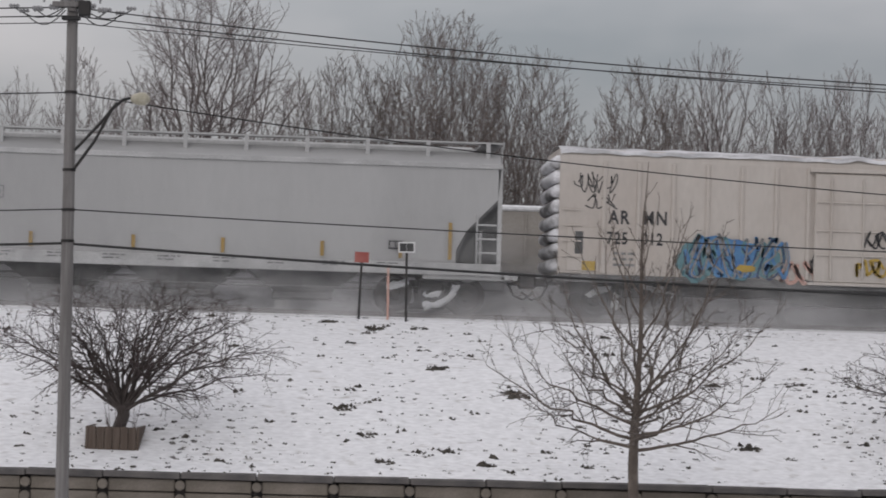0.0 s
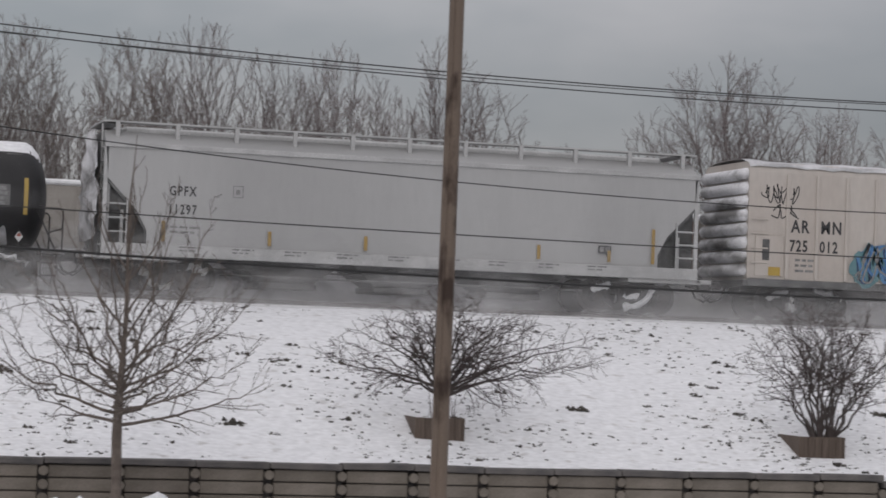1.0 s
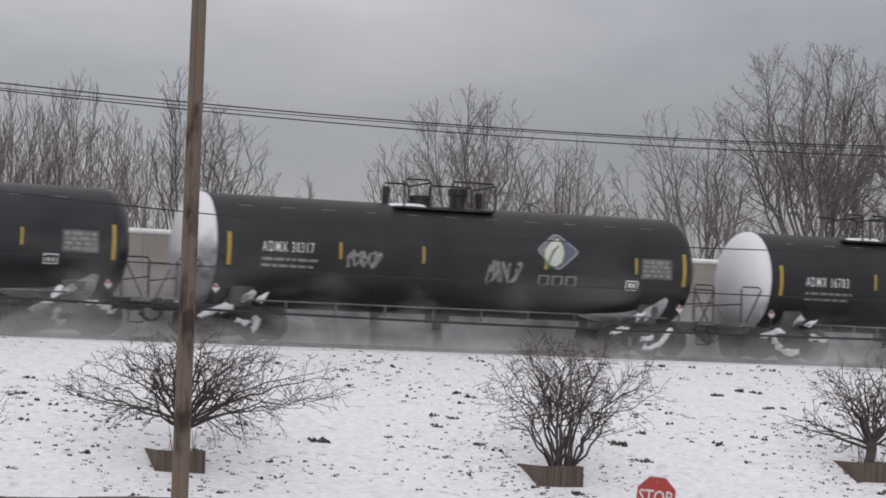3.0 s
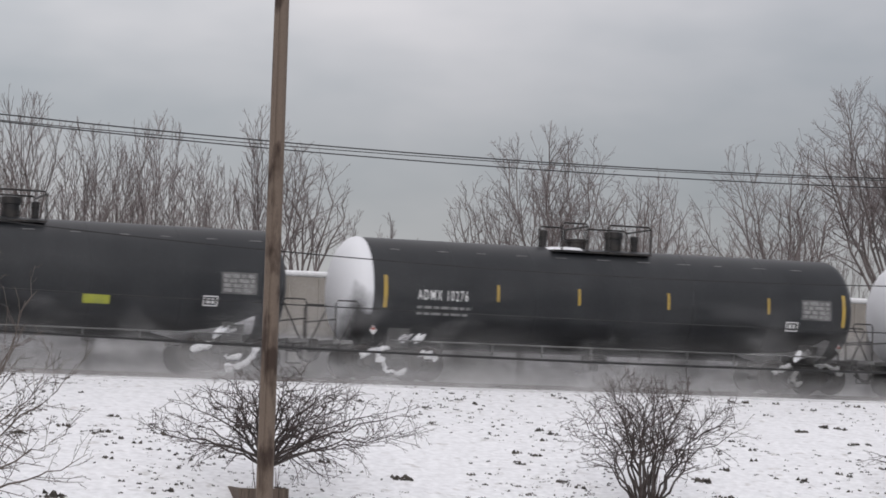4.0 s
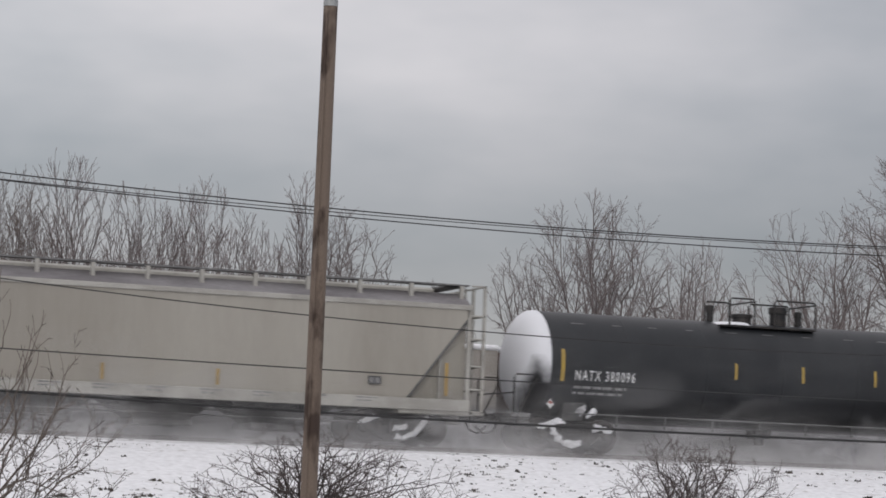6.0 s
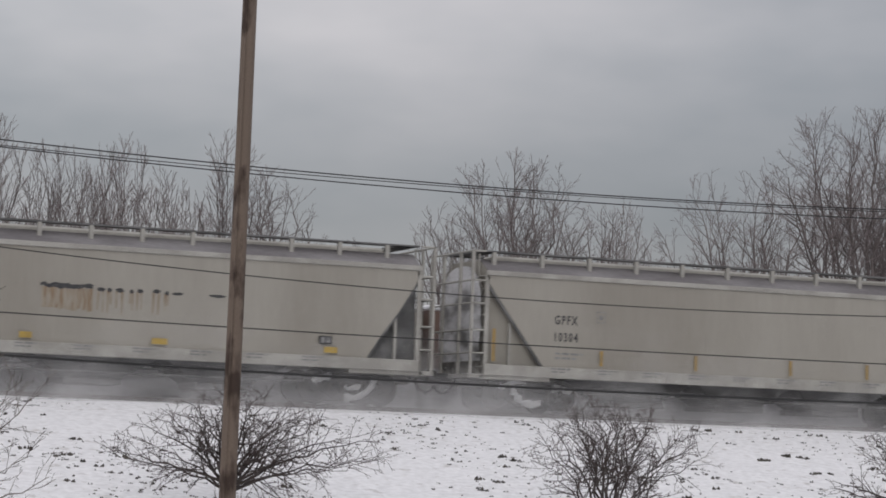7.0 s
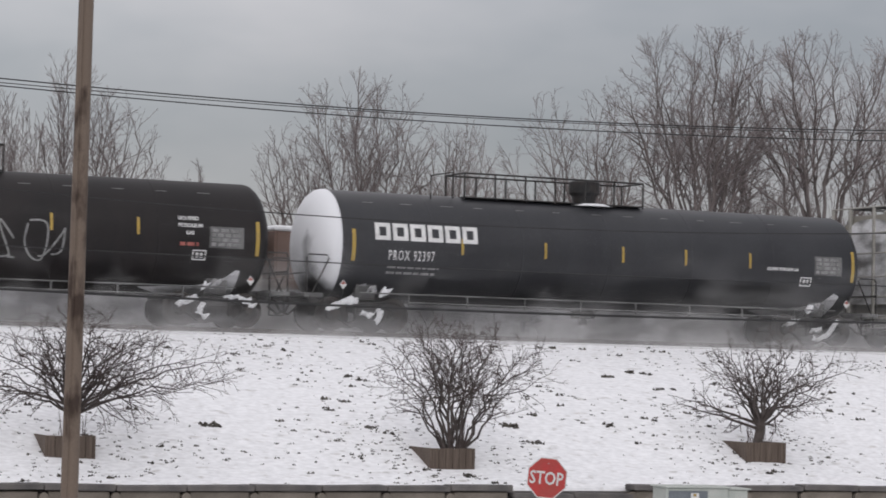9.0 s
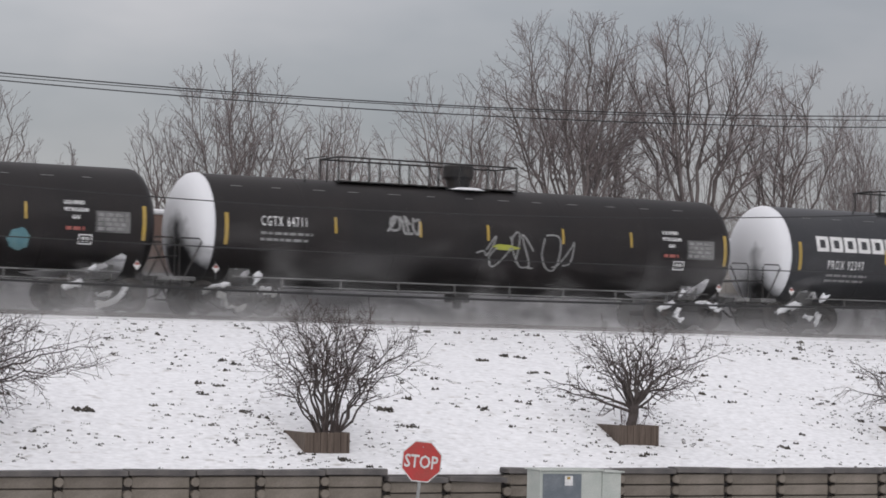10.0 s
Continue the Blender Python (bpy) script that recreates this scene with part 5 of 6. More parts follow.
    part("pink_scrawl", scrawl(r, -half + 5.4, 1.0, 1.1, 0.5, 5, 0.09), PINK_SPRAY, car, "", False, pose(0, y - 0.05, 0))
    part("black_scrawl", scrawl(r, -half + 6.2, 1.25, 0.5, 0.5, 5, 0.04), BLACK_PAINT, car, "", False, pose(0, y - 0.05, 0))
    part("black_scrawl", scrawl(r, -half + 7.4, 1.9, 1.2, 0.4, 6, 0.04), BLACK_PAINT, car, "", False, pose(0, y - 0.16, 0))
    part("yellow_scrawl", scrawl(r, -half + 7.3, 1.2, 0.8, 0.4, 4, 0.07), YELLOW, car, "", False, pose(0, y - 0.16, 0))
    return car


reefer_car(6.7, 15.8)

# ---- powder snow whipped up round the wheels, travelling with the train ----
DUST = dust_material("blown_powder_snow", -0.1, 1.4, 0.16, 0.40)
DUST_THICK = dust_material("whirling_powder_snow", -0.1, 1.7, 0.33, 0.38)
DUST_LOW = dust_material("creeping_powder_snow", -0.5, 0.5, 0.58, 0.12)
DUST_TALL = dust_material("drifting_powder_snow", 0.3, 3.2, 0.20, 0.49)
DUST_BACK = dust_material("thick_powder_snow", 0.7, 2.4, 0.97, 0.16)
DUSTS = []


def snow_dust(x0, x1, y, seed, material, tall=2.4, foot=-0.25):
    """A wavy sheet of powder along the train's foot."""
    n, m = 40, 5
    x0, x1 = x0 - 2.6, x1 + 2.6
    half = (x1 - x0) / 2
    verts, faces = [], []
    for j in range(m + 1):
        for i in range(n + 1):
            u = -half + (x1 - x0) * i / n
            verts.append((u, 0.22 * noise.noise(Vector((u * 0.3, j * 0.7, seed))), foot + tall * j / m))
    for j in range(m):
        for i in range(n):
            a = j * (n + 1) + i
            faces.append((a, a + 1, a + n + 2, a + n + 1))
    ob = new("snow_dust", mesh_of("snow_dust", verts, faces, material, True))
    ob.matrix_basis = pose((x0 + x1) / 2, TRACK + y, RAIL)
    ob.visible_shadow = False
    tagged(ob, "thin cloud of powder snow whirled up along the train", "snow dust", kind="stuff")
    DUSTS.append((ob, (x0 + x1) / 2, y))


for k, (y, off) in enumerate(((-1.75, 0), (-1.35, 7), (1.45, 3))):
    for i in range(8):
        snow_dust(-180 + i * 26 + off, -154 + i * 26 + off, y, k * 10 + i, (DUST_THICK if i in (2, 3, 4, 6, 7) else DUST) if y < 0 else DUST_BACK)
for i in range(7):
    snow_dust(-170 + i * 26, -144 + i * 26, -1.95, 40 + i, DUST_TALL, 3.9)
for i in range(8):
    snow_dust(-176 + i * 26, -150 + i * 26, -2.45, 60 + i, DUST_LOW, 1.3, -0.6)


# ---- poles, cables, sign, cabinet ----
POLE_Y = 44.0


def plain_pole():
    pole = new("utility_pole")
    pole.matrix_basis = pose(12.27, 43.0, 0, 0, 0.15, 0)
    tagged(pole, "tall weathered brown wooden pole with dark stains", "utility pole")
    bm = bmesh.new()
    tube(bm, [(0, 0, -0.3 + 13.5 * k / 10) for k in range(11)], 0.165, 16, 0.132)
    part("shaft", bm, BROWN_WOOD, pole, smooth=True)
    top = bmesh.new()
    lathe(top, [(13.1, 0.138), (13.22, 0.138), (13.24, 0.09), (13.9, 0.075), (13.95, 0.02)], "z", 14)
    part("steel_top", top, GALVANISED, pole, "thin grey steel top piece")
    part("conduit", tubes([[(-0.10, -0.14, 0.0), (-0.10, -0.13, 13.0)]], 0.02), BROWN_WOOD, pole)


plain_pole()
POLE_X = -3.93


def lamp_pole():
    pole = new("utility_pole")
    pole.matrix_basis = pose(POLE_X + 0.15, POLE_Y, 0, 0, -0.8, 0)
    tagged(pole, "grey wooden utility pole with crossarm and street lamp", "utility pole")
    bm = bmesh.new()
    tube(bm, [(0, 0, -0.3 + 11.4 * k / 8) for k in range(9)], 0.125, 16, 0.095)
    part("shaft", bm, WOOD, pole, smooth=True)
    part("crossarm", boxes((-0.07, 0.07, -0.16, -0.06, EYE + 5.95, EYE + 6.07), (-0.35, 0.35, -0.2, -0.1, EYE + 6.02, EYE + 6.12), bevel=0.01), WOOD, pole)
    for x, z in ((-0.32, 6.02), (-0.12, 6.15), (0.12, 6.17), (0.34, 6.05), (0.55, 5.98), (-0.6, 5.98)):
        ins = bmesh.new()
        lathe(ins, [(0, 0.03), (0.03, 0.06), (0.06, 0.035), (0.09, 0.065), (0.12, 0.035), (0.15, 0.055), (0.18, 0.02)], "x", 10, (x - 0.09, -0.14, EYE + z))
        part("insulator", ins, PORCELAIN, pole)
    for sgn in (-1, 1):
        for q, (reach, drop, z) in enumerate(((0.62, 0.16, 6.02), (0.86, 0.24, 5.98), (1.05, 0.20, 6.08))):
            line = [(sgn * (0.12 + (reach - 0.12) * f), -0.16 + 0.1 * q, EYE + z - drop * math.sin(math.pi * f) - 0.06 * f) for f in [i / 9 for i in range(10)]]
            part("jumper_wire", tubes([line], 0.011, 5), CABLE, pole)
            part("strain_insulator", lathe(bmesh.new(), [(0, 0.02), (0.03, 0.045), (0.06, 0.02), (0.09, 0.045), (0.12, 0.02), (0.15, 0.045), (0.18, 0.015)], "x", 8, (sgn * reach - 0.09, -0.16 + 0.1 * q, EYE + z - 0.03)), PORCELAIN, pole)
        part("pin_insulator", lathe(bmesh.new(), [(0, 0.015), (0.06, 0.02), (0.08, 0.05), (0.13, 0.04), (0.16, 0.015)], "z", 8, (sgn * 0.5, -0.15, EYE + 6.1)), PORCELAIN, pole)
    switch = boxes((-0.18, 0.16, -0.22, -0.12, EYE + 5.78, EYE + 5.86), (0.12, 0.34, -0.26, -0.12, EYE + 5.86, EYE + 6.14), bevel=0.02)
    part("switch_box", switch, BLACK_STEEL, pole)
    for z in (4.5, 2.38, 1.82, 3.1):
        part("band", lathe(bmesh.new(), [(EYE + z - 0.025, 0.08), (EYE + z - 0.025, 0.122), (EYE + z + 0.025, 0.122), (EYE + z + 0.025, 0.08)], "z", 14), BLACK_STEEL, pole)
    arm = part("lamp_arm", tubes([[(0.1, -0.1, EYE + 3.12), (0.45, -0.1, EYE + 3.62), (0.75, -0.1, EYE + 4.2), (0.95, -0.1, EYE + 4.38), (1.12, -0.1, EYE + 4.42)], [(0.1, -0.1, EYE + 3.45), (0.55, -0.1, EYE + 3.95), (0.85, -0.1, EYE + 4.33)]], 0.028, 8), BLACK_STEEL, pole)
    lamp = bmesh.new()
    lathe(lamp, [(0, 0.04), (0.05, 0.085), (0.16, 0.12), (0.27, 0.115), (0.34, 0.05), (0.35, 0.01)], "x", 16, (1.08, -0.1, EYE + 4.40))
    head = part("lamp_head", lamp, LAMP_GLASS, arm, "pale yellowed lamp head")
    part("photocell", lathe(bmesh.new(), [(EYE + 4.50, 0.03), (EYE + 4.57, 0.03), (EYE + 4.58, 0.01)], "z", 8, (1.2, -0.1, 0)), PORCELAIN, head)


lamp_pole()


def cable(name, label, sag, low_x, low_z, radius, y=POLE_Y, left_rise=None):
    """A hanging line: lowest at low_x; it runs on past the lamp pole."""
    bm = bmesh.new()
    hang = lambda x: EYE + low_z + sag * (x - low_x) ** 2
    pts = [(x, y, hang(x)) for x in [POLE_X + (66 - POLE_X) * i / 70 for i in range(71)]]
    tube(bm, pts, radius, 6)
    end = hang(POLE_X)
    tube(bm, [(POLE_X - 26 * i / 20, y, end - 0.9 * math.sin(math.pi * i / 40)) for i in range(21)], radius, 6)
    tagged(part(name, bm, CABLE), label, "cable", "overhead cables")


cable("power_line", "thin black power line strung between poles", 0.00208, 17.3, 5.085, 0.013, POLE_Y - 0.14)
cable("power_line", "thin black power line strung between poles", 0.0019, 18.3, 4.96, 0.012, POLE_Y + 0.1)
cable("power_line", "thin black power line strung between poles", 0.0017, 16.5, 5.07, 0.009, POLE_Y + 0.12)
cable("twisted_cable", "thin sagging black cable on poles", 0.00269, 20.2, 2.93, 0.012)
cable("phone_cable", "slack black telephone cable on poles", 0.0005, 22.5, 2.04, 0.013)
cable("phone_cable", "thick black telephone cable", 0.00086, 21.7, 1.21, 0.026)


def stop_sign():
    sign = new("stop_sign")
    sign.matrix_basis = pose(20.32, 40.2, 0, 0, 5, -14)
    tagged(sign, "red octagonal stop sign on a leaning steel post", "road sign")
    zc = EYE - 1.92
    r = 0.375 / math.cos(math.pi / 8)
    rim = [(r * math.cos(math.pi / 8 + k * math.pi / 4), zc + r * math.sin(math.pi / 8 + k * math.pi / 4)) for k in range(8)]
    inner = [(x * 0.945, zc + (z - zc) * 0.945) for x, z in rim]
    plate = part("plate", slab(bmesh.new(), rim, -0.003, 0.0), WHITE_PAINT, sign, "white rim of the plate")
    part("red_face", slab(bmesh.new(), inner, -0.007, -0.0035), RED_PAINT, plate, "red face of the plate")
    lettering("STOP", 0.335, WHITE_PAINT, sign, pose(-0.335, -0.010, zc - 0.115), "stop_lettering", 0.80, 1.0, 0.006)
    post = boxes((-0.03, 0.03, 0.0, 0.012, -0.1, zc + 0.3), (-0.03, -0.022, 0.0, 0.03, -0.1, zc + 0.3), (0.022, 0.03, 0.0, 0.03, -0.1, zc + 0.3))
    part("post", post, GALVANISED, sign)
    part("bolt", lathe(bmesh.new(), [(-0.014, 0.002), (-0.013, 0.012), (-0.008, 0.012)], "y", 8, (0, 0, zc + 0.27)), GALVANISED, sign)


stop_sign()


def cabinet():
    c = new("utility_cabinet")
    c.matrix_basis = pose(25.85, 43.6, 0, 0, 0, -6)
    tagged(c, "pale green-grey steel utility cabinet with a dark panel", "utility cabinet")
    top = EYE - 2.27
    part("body", boxes((-0.92, 0.47, -0.35, 0.35, 0.05, top), bevel=0.015), CABINET_PAINT, c)
    part("roof", boxes((-0.96, 0.52, -0.40, 0.40, top, top + 0.035), bevel=0.01), CABINET_PAINT, c)
    side = part("side_unit", boxes((0.48, 0.92, -0.33, 0.33, 0.05, top - 0.03), bevel=0.015), CABINET_PAINT, c)
    part("side_unit_roof", boxes((0.47, 0.98, -0.38, 0.38, top - 0.03, top), bevel=0.01), CABINET_PAINT, side)
    panel = part("panel", boxes((-0.87, 0.0, -0.362, -0.352, 0.25, top - 0.06), bevel=0.003), PANEL_DARK, c, "dark grey front panel")
    part("notice", boxes((-0.38, -0.20, -0.37, -0.364, top - 0.30, top - 0.10)), WHITE_PAINT, panel, "small white and orange notice")
    part("notice_mark", boxes((-0.33, -0.26, -0.376, -0.371, top - 0.17, top - 0.12)), YELLOW, panel)
    part("door_handle", tubes([[(0.1, -0.36, 0.9), (0.1, -0.42, 0.92), (0.1, -0.42, 1.08), (0.1, -0.36, 1.1)]], 0.012), GALVANISED, c)
    part("plinth", boxes((-1.0, 1.0, -0.42, 0.42, -0.05, 0.05)), CONCRETE, c)


cabinet()


def marker_signs():
    for x, y, h, kind in ((1.85, 58.0, 1.65, "red"), (2.55, 58.05, 1.35, "post"), (2.98, 57.9, 1.95, "white")):
        z = ground_height(x, y) - 0.05
        s = new("marker_sign" if kind != "post" else "marker_post")
        s.matrix_basis = pose(x, y, z, 0, 1.5 if kind == "red" else -1.0, -8)
        tagged(s, {"red": "small faded red sign on a dark steel post", "post": "faded pink-red marker post", "white": "small dark sign with white border on a dark post"}[kind], "trackside sign")
        part("post", boxes((-0.028, 0.028, -0.012, 0.012, 0, h), bevel=0.006), PINK_SPRAY if kind == "post" else BLACK_STEEL, s)
        if kind == "red":
            part("plate", boxes((-0.17, 0.17, -0.03, -0.016, h - 0.25, h), bevel=0.004), FADED_RED, s)
        if kind == "white":
            p = part("plate", boxes((-0.2, 0.2, -0.03, -0.016, h - 0.26, h), bevel=0.004), WHITE_PAINT, s)
            part("plate_mark", boxes((-0.165, -0.005, -0.036, -0.031, h - 0.225, h - 0.035), (0.005, 0.165, -0.036, -0.031, h - 0.225, h - 0.035)), BLACK_PAINT, p)


marker_signs()


# ---- trees and shrubs ----
class Wood:
    """Collects tapered limbs as rings of vertices, thick wood and fine twigs apart."""

    def __init__(self):
        self.verts, self.faces = ([], []), ([], [])

    def limb(self, pts, radii, sides, fine=0):
        verts, faces = self.verts[fine], self.faces[fine]
        base = len(verts)
        for i, p in enumerate(pts):
            way = (pts[min(i + 1, len(pts) - 1)] - pts[max(i - 1, 0)]).normalized()
            a = way.orthogonal().normalized()
            b = way.cross(a)
            for k in range(sides):
                c = k * math.tau / sides
                verts.append(p + (a * math.cos(c) + b * math.sin(c)) * radii[i])
        for i in range(len(pts) - 1):
            for k in range(sides):
                u, v = base + i * sides + k, base + i * sides + (k + 1) % sides
                faces.append((u, v, v + sides, u + sides))


def ramify(wood, rnd, start, way, length, radius, level, habit, inside):
    """A side limb with its own side limbs. habit: levels, limbs per metre by level, least and most angle, length ratio, tip radius, lift, wander."""
    levels, often, narrow, wide, ratio, tip, lift, wander = habit
    steps = 1 if level >= 3 else max(2, min(6, int(length / 0.3)))
    pts, p, d = [start.copy()], start.copy(), way.normalized()
    for i in range(steps):
        d = (d + Vector((rnd.gauss(0, wander), rnd.gauss(0, wander), rnd.gauss(0, wander) + lift))).normalized()
        p = p + d * (length / steps)
        if not inside(p):
            break
        pts.append(p.copy())
    if len(pts) < 2:
        return
    end = tip * 0.65 if level >= levels else max(tip, radius * 0.35)
    radii = [radius + (end - radius) * i / (len(pts) - 1) for i in range(len(pts))]
    wood.limb(pts, radii, 5 if level == 1 else 3, 0 if level < 2 else 1)
    if level < levels:
        side_limbs(wood, rnd, pts, radii, length, level, habit, inside, 0.12)


def side_limbs(wood, rnd, pts, radii, length, level, habit, inside, low):
    levels, often, narrow, wide, ratio, tip, lift, wander = habit
    n, steps = max(2, int(length * often[level])), len(pts) - 1
    for k in range(n):
        f = low + (1.0 - low) * (k + rnd.random()) / n
        i = min(int(f * steps), steps - 1)
        q = pts[i].lerp(pts[i + 1], min(1, f * steps - i))
        along = (pts[i + 1] - pts[i]).normalized()
        side = Matrix.Rotation(rnd.uniform(0, math.tau), 3, along) @ along.orthogonal().normalized()
        ang = rnd.uniform(narrow, wide)
        reach = length * ratio * rnd.uniform(0.55, 1.2) * (1.2 - 0.65 * f)
        ramify(wood, rnd, q, along * math.cos(ang) + side * math.sin(ang), reach, max(radii[i] * rnd.uniform(0.42, 0.62), tip), level + 1, habit, inside)


def bough(wood, rnd, start, bend, end, radius, habit, inside, low=0.25, steps=9, thin=0.3):
    """A main limb that curves from start past bend to end, with everything that grows from it."""
    wander = habit[7] * (end - start).length * 0.16
    pts = []
    for i in range(steps + 1):
        f = i / steps
        p = start * (1 - f) ** 2 + bend * 2 * f * (1 - f) + end * f * f
        pts.append(p + Vector((rnd.gauss(0, wander), rnd.gauss(0, wander), rnd.gauss(0, wander * 0.5))) * min(1, 3 * f))
    tip = max(habit[5], radius * thin * 0.5)
    radii = [radius + (tip - radius) * (i / steps) ** 0.8 for i in range(steps + 1)]
    wood.limb(pts, radii, 7, 0)
    side_limbs(wood, rnd, pts, radii, (end - start).length, 0, habit, inside, low)


def finish(wood, material, twig_material=None):
    """The two meshes of a plant: its trunk and main limbs, and its twigs."""
    return [mesh_of(n, wood.verts[i], wood.faces[i], (material, twig_material or material)[i], True) for i, n in enumerate(("trunk", "crown"))]


def crown_space(left, right, deep, top, waist):
    """Whether a point lies in a crown: an egg with unlike sides, widest at the waist, with a ragged skin."""
    def inside(p):
        wide = left if p.x < 0 else right
        rise = (p.z - waist) / (top - waist) if p.z > waist else (waist - p.z) / (waist * 1.6)
        rag = 1.0 + 0.22 * noise.noise(Vector((p.x * 0.9, p.y * 0.9, p.z * 0.9)) + Vector((top, left, 0)))
        return abs(p.x / wide) ** 2.5 + (p.y / deep) ** 2 + abs(rise) ** 2.5 < rag
    return inside


SPREADING = (3, (2.9, 4.4, 6.4), 0.40, 1.0, 0.34, 0.0054, 0.05, 0.085)
SLENDER = (3, (2.8, 4.0, 5.6), 0.26, 0.70, 0.28, 0.0056, 0.05, 0.055)
DENSE = (3, (3.0, 4.2, 5.6), 0.28, 0.75, 0.28, 0.0056, 0.05, 0.06)
LABELS = {"full": "large bare grey-brown tree with a spreading crown", "thin": "slender bare tree with upright twigs", "bushy": "dense bare brown tree with many stems"}


def far_tree(kind, seed, left, right, high, stems, fork):
    """The two meshes of a tree that fills a crown of the given reach to both sides and height."""
    rnd, w = random.Random(seed), Wood()
    habit = {"full": SPREADING, "thin": SLENDER, "bushy": DENSE}[kind]
    deep = min(2.4, (left + right) / 2)
    inside = crown_space(left, right, deep, high, high * 0.68)
    girth = 0.0112 * high if kind == "full" else 0.0068 * high
    if fork:
        w.limb([Vector((0, 0, -0.2)), Vector((0.04, 0, fork * 0.5)), Vector((0, 0, fork))], [girth * 1.3, girth * 1.1, girth], 8)
    for k in range(stems):
        u = -1 + 2 * (k + 0.5 + rnd.uniform(-0.3, 0.3)) / stems
        x = u * (left if u < 0 else right) * 0.9
        y = rnd.uniform(-0.75, 0.75) * deep
        z = high * (1 - (0.24 if kind == "full" else 0.26) * u * u) * rnd.uniform(0.84, 1.0)
        foot = Vector((0.05 * u, 0, fork)) if fork else Vector((u * 0.4 * (left + right) / 2, rnd.uniform(-0.3, 0.3), -0.2))
        if rnd.random() < 0.4 and fork:
            foot.z += rnd.uniform(0, 0.10) * high
        lean = 0.72 if kind == "full" else 0.58
        bough(w, rnd, foot, Vector((foot.x + (x - foot.x) * lean, y * 0.4, foot.z + (z - foot.z) * 0.58)), Vector((x, y, z)), girth * (0.62 if fork else 0.55) * rnd.uniform(0.7, 1.1), habit, inside, 0.30 if fork else 0.34)
    return finish(w, FAR_BARK, BROWN_TWIG if kind == "bushy" else FAR_TWIG)


def plant(kind, meshes, x, y, scale=1.0, turn=0):
    t = new("bare_tree")
    t.matrix_basis = pose(x, y, RAIL - 0.5, 0, 0, turn)
    tagged(t, LABELS[kind], "tree", "trees behind the railway")
    for name, me in zip(("trunk", "crown"), meshes):
        put(name, me, t).matrix_basis = Matrix.Diagonal((scale, scale, scale, 1))


# kind, x, y, the crown's reach to both sides, its top over the eye, stems, the fork over the ground
WOODS = [
    ("thin", -8.3, 74, 1.2, 1.2, 8.4, 6, 0), ("thin", -6.2, 75, 1.6, 1.7, 9.2, 8, 0), ("full", -2.4, 74, 2.9, 3.2, 11.5, 11, 2.4), ("bushy", -4.4, 76, 1.4, 1.4, 8.8, 7, 0), ("bushy", 0.6, 76, 1.5, 1.5, 8.6, 8, 0),
    ("bushy", 2.1, 74, 1.7, 1.7, 9.3, 12, 0), ("bushy", 4.9, 74, 2.3, 2.2, 10.6, 17, 0), ("bushy", 7.5, 74.5, 1.9, 2.0, 9.8, 14, 0), ("bushy", 6.2, 77, 1.8, 1.8, 9.5, 11, 0), ("bushy", 3.4, 77, 1.8, 1.8, 9.2, 11, 0), ("bushy", 9.6, 77, 1.6, 1.6, 8.2, 8, 0),
    ("bushy", 11.0, 74, 1.7, 1.8, 9.5, 12, 0), ("thin", 13.2, 74, 1.7, 1.9, 10.0, 11, 1.6), ("bushy", 12.3, 77, 1.6, 1.7, 8.8, 8, 0), ("thin", 15.3, 74.5, 1.3, 1.4, 9.2, 9, 0), ("thin", 17.1, 74, 1.0, 1.3, 9.6, 8, 0), ("thin", 16.3, 76, 1.2, 1.2, 8.6, 7, 0),
    ("thin", 18.8, 75, 1.2, 1.4, 8.8, 8, 0), ("thin", 18.0, 77, 1.2, 1.2, 8.4, 7, 0), ("thin", 20.7, 74, 1.0, 1.6, 10.1, 10, 2.2), ("full", 22.2, 74.5, 1.2, 1.9, 8.9, 9, 2.4), ("thin", 20.2, 77, 1.2, 1.2, 8.3, 7, 0),
    ("thin", 24.3, 76, 0.6, 0.6, 7.3, 3, 0), ("thin", 25.9, 77, 0.5, 0.6, 7.0, 3, 0),
    ("full", 30.7, 74, 3.0, 2.8, 9.9, 12, 2.0), ("full", 28.9, 75, 2.0, 1.5, 8.4, 8, 2.2), ("full", 34.2, 74.5, 1.9, 2.4, 9.0, 11, 2.2), ("thin", 32.6, 76, 1.5, 1.5, 8.2, 8, 0),
    ("full", 39.4, 74, 3.7, 2.2, 10.0, 11, 2.0), ("full", 43.6, 74, 4.4, 4.2, 12.7, 13, 3.0), ("full", 49.0, 74.5, 3.6, 4.2, 12.9, 12, 3.0), ("full", 53.2, 75, 2.2, 2.8, 11.6, 9, 2.4), ("full", 46.4, 77, 2.8, 2.8, 11.2, 10, 2.8),
    ("thin", 56.8, 75, 1.8, 1.8, 10.9, 10, 0), ("thin", 59.5, 76, 1.8, 1.8, 10.2, 8, 0),
]
for k, (kind, x, y, left, right, top, stems, fork) in enumerate(WOODS):
    plant(kind, far_tree(kind, 40 + k, left, right, EYE + top - RAIL + 0.5, stems, fork), x, y)
# lower brush that closes the wood behind them
BRUSH = [far_tree("bushy" if k % 2 else "thin", 140 + k, 1.7, 1.7, 6.6, 8, 0) for k in range(4)]
fill = random.Random(91)
for k in range(30):
    x = -12 + 34 * (k + fill.random()) / 13 if k < 13 else (36 + 26 * (k - 13 + fill.random()) / 14 if k < 27 else 27.5 + 3 * (k - 27))
    plant("bushy" if k % 2 else "thin", BRUSH[k % 4], x, fill.uniform(78, 84), fill.uniform(0.95, 1.2) * (0.8 if k >= 27 else 1.08), fill.uniform(0, 360))


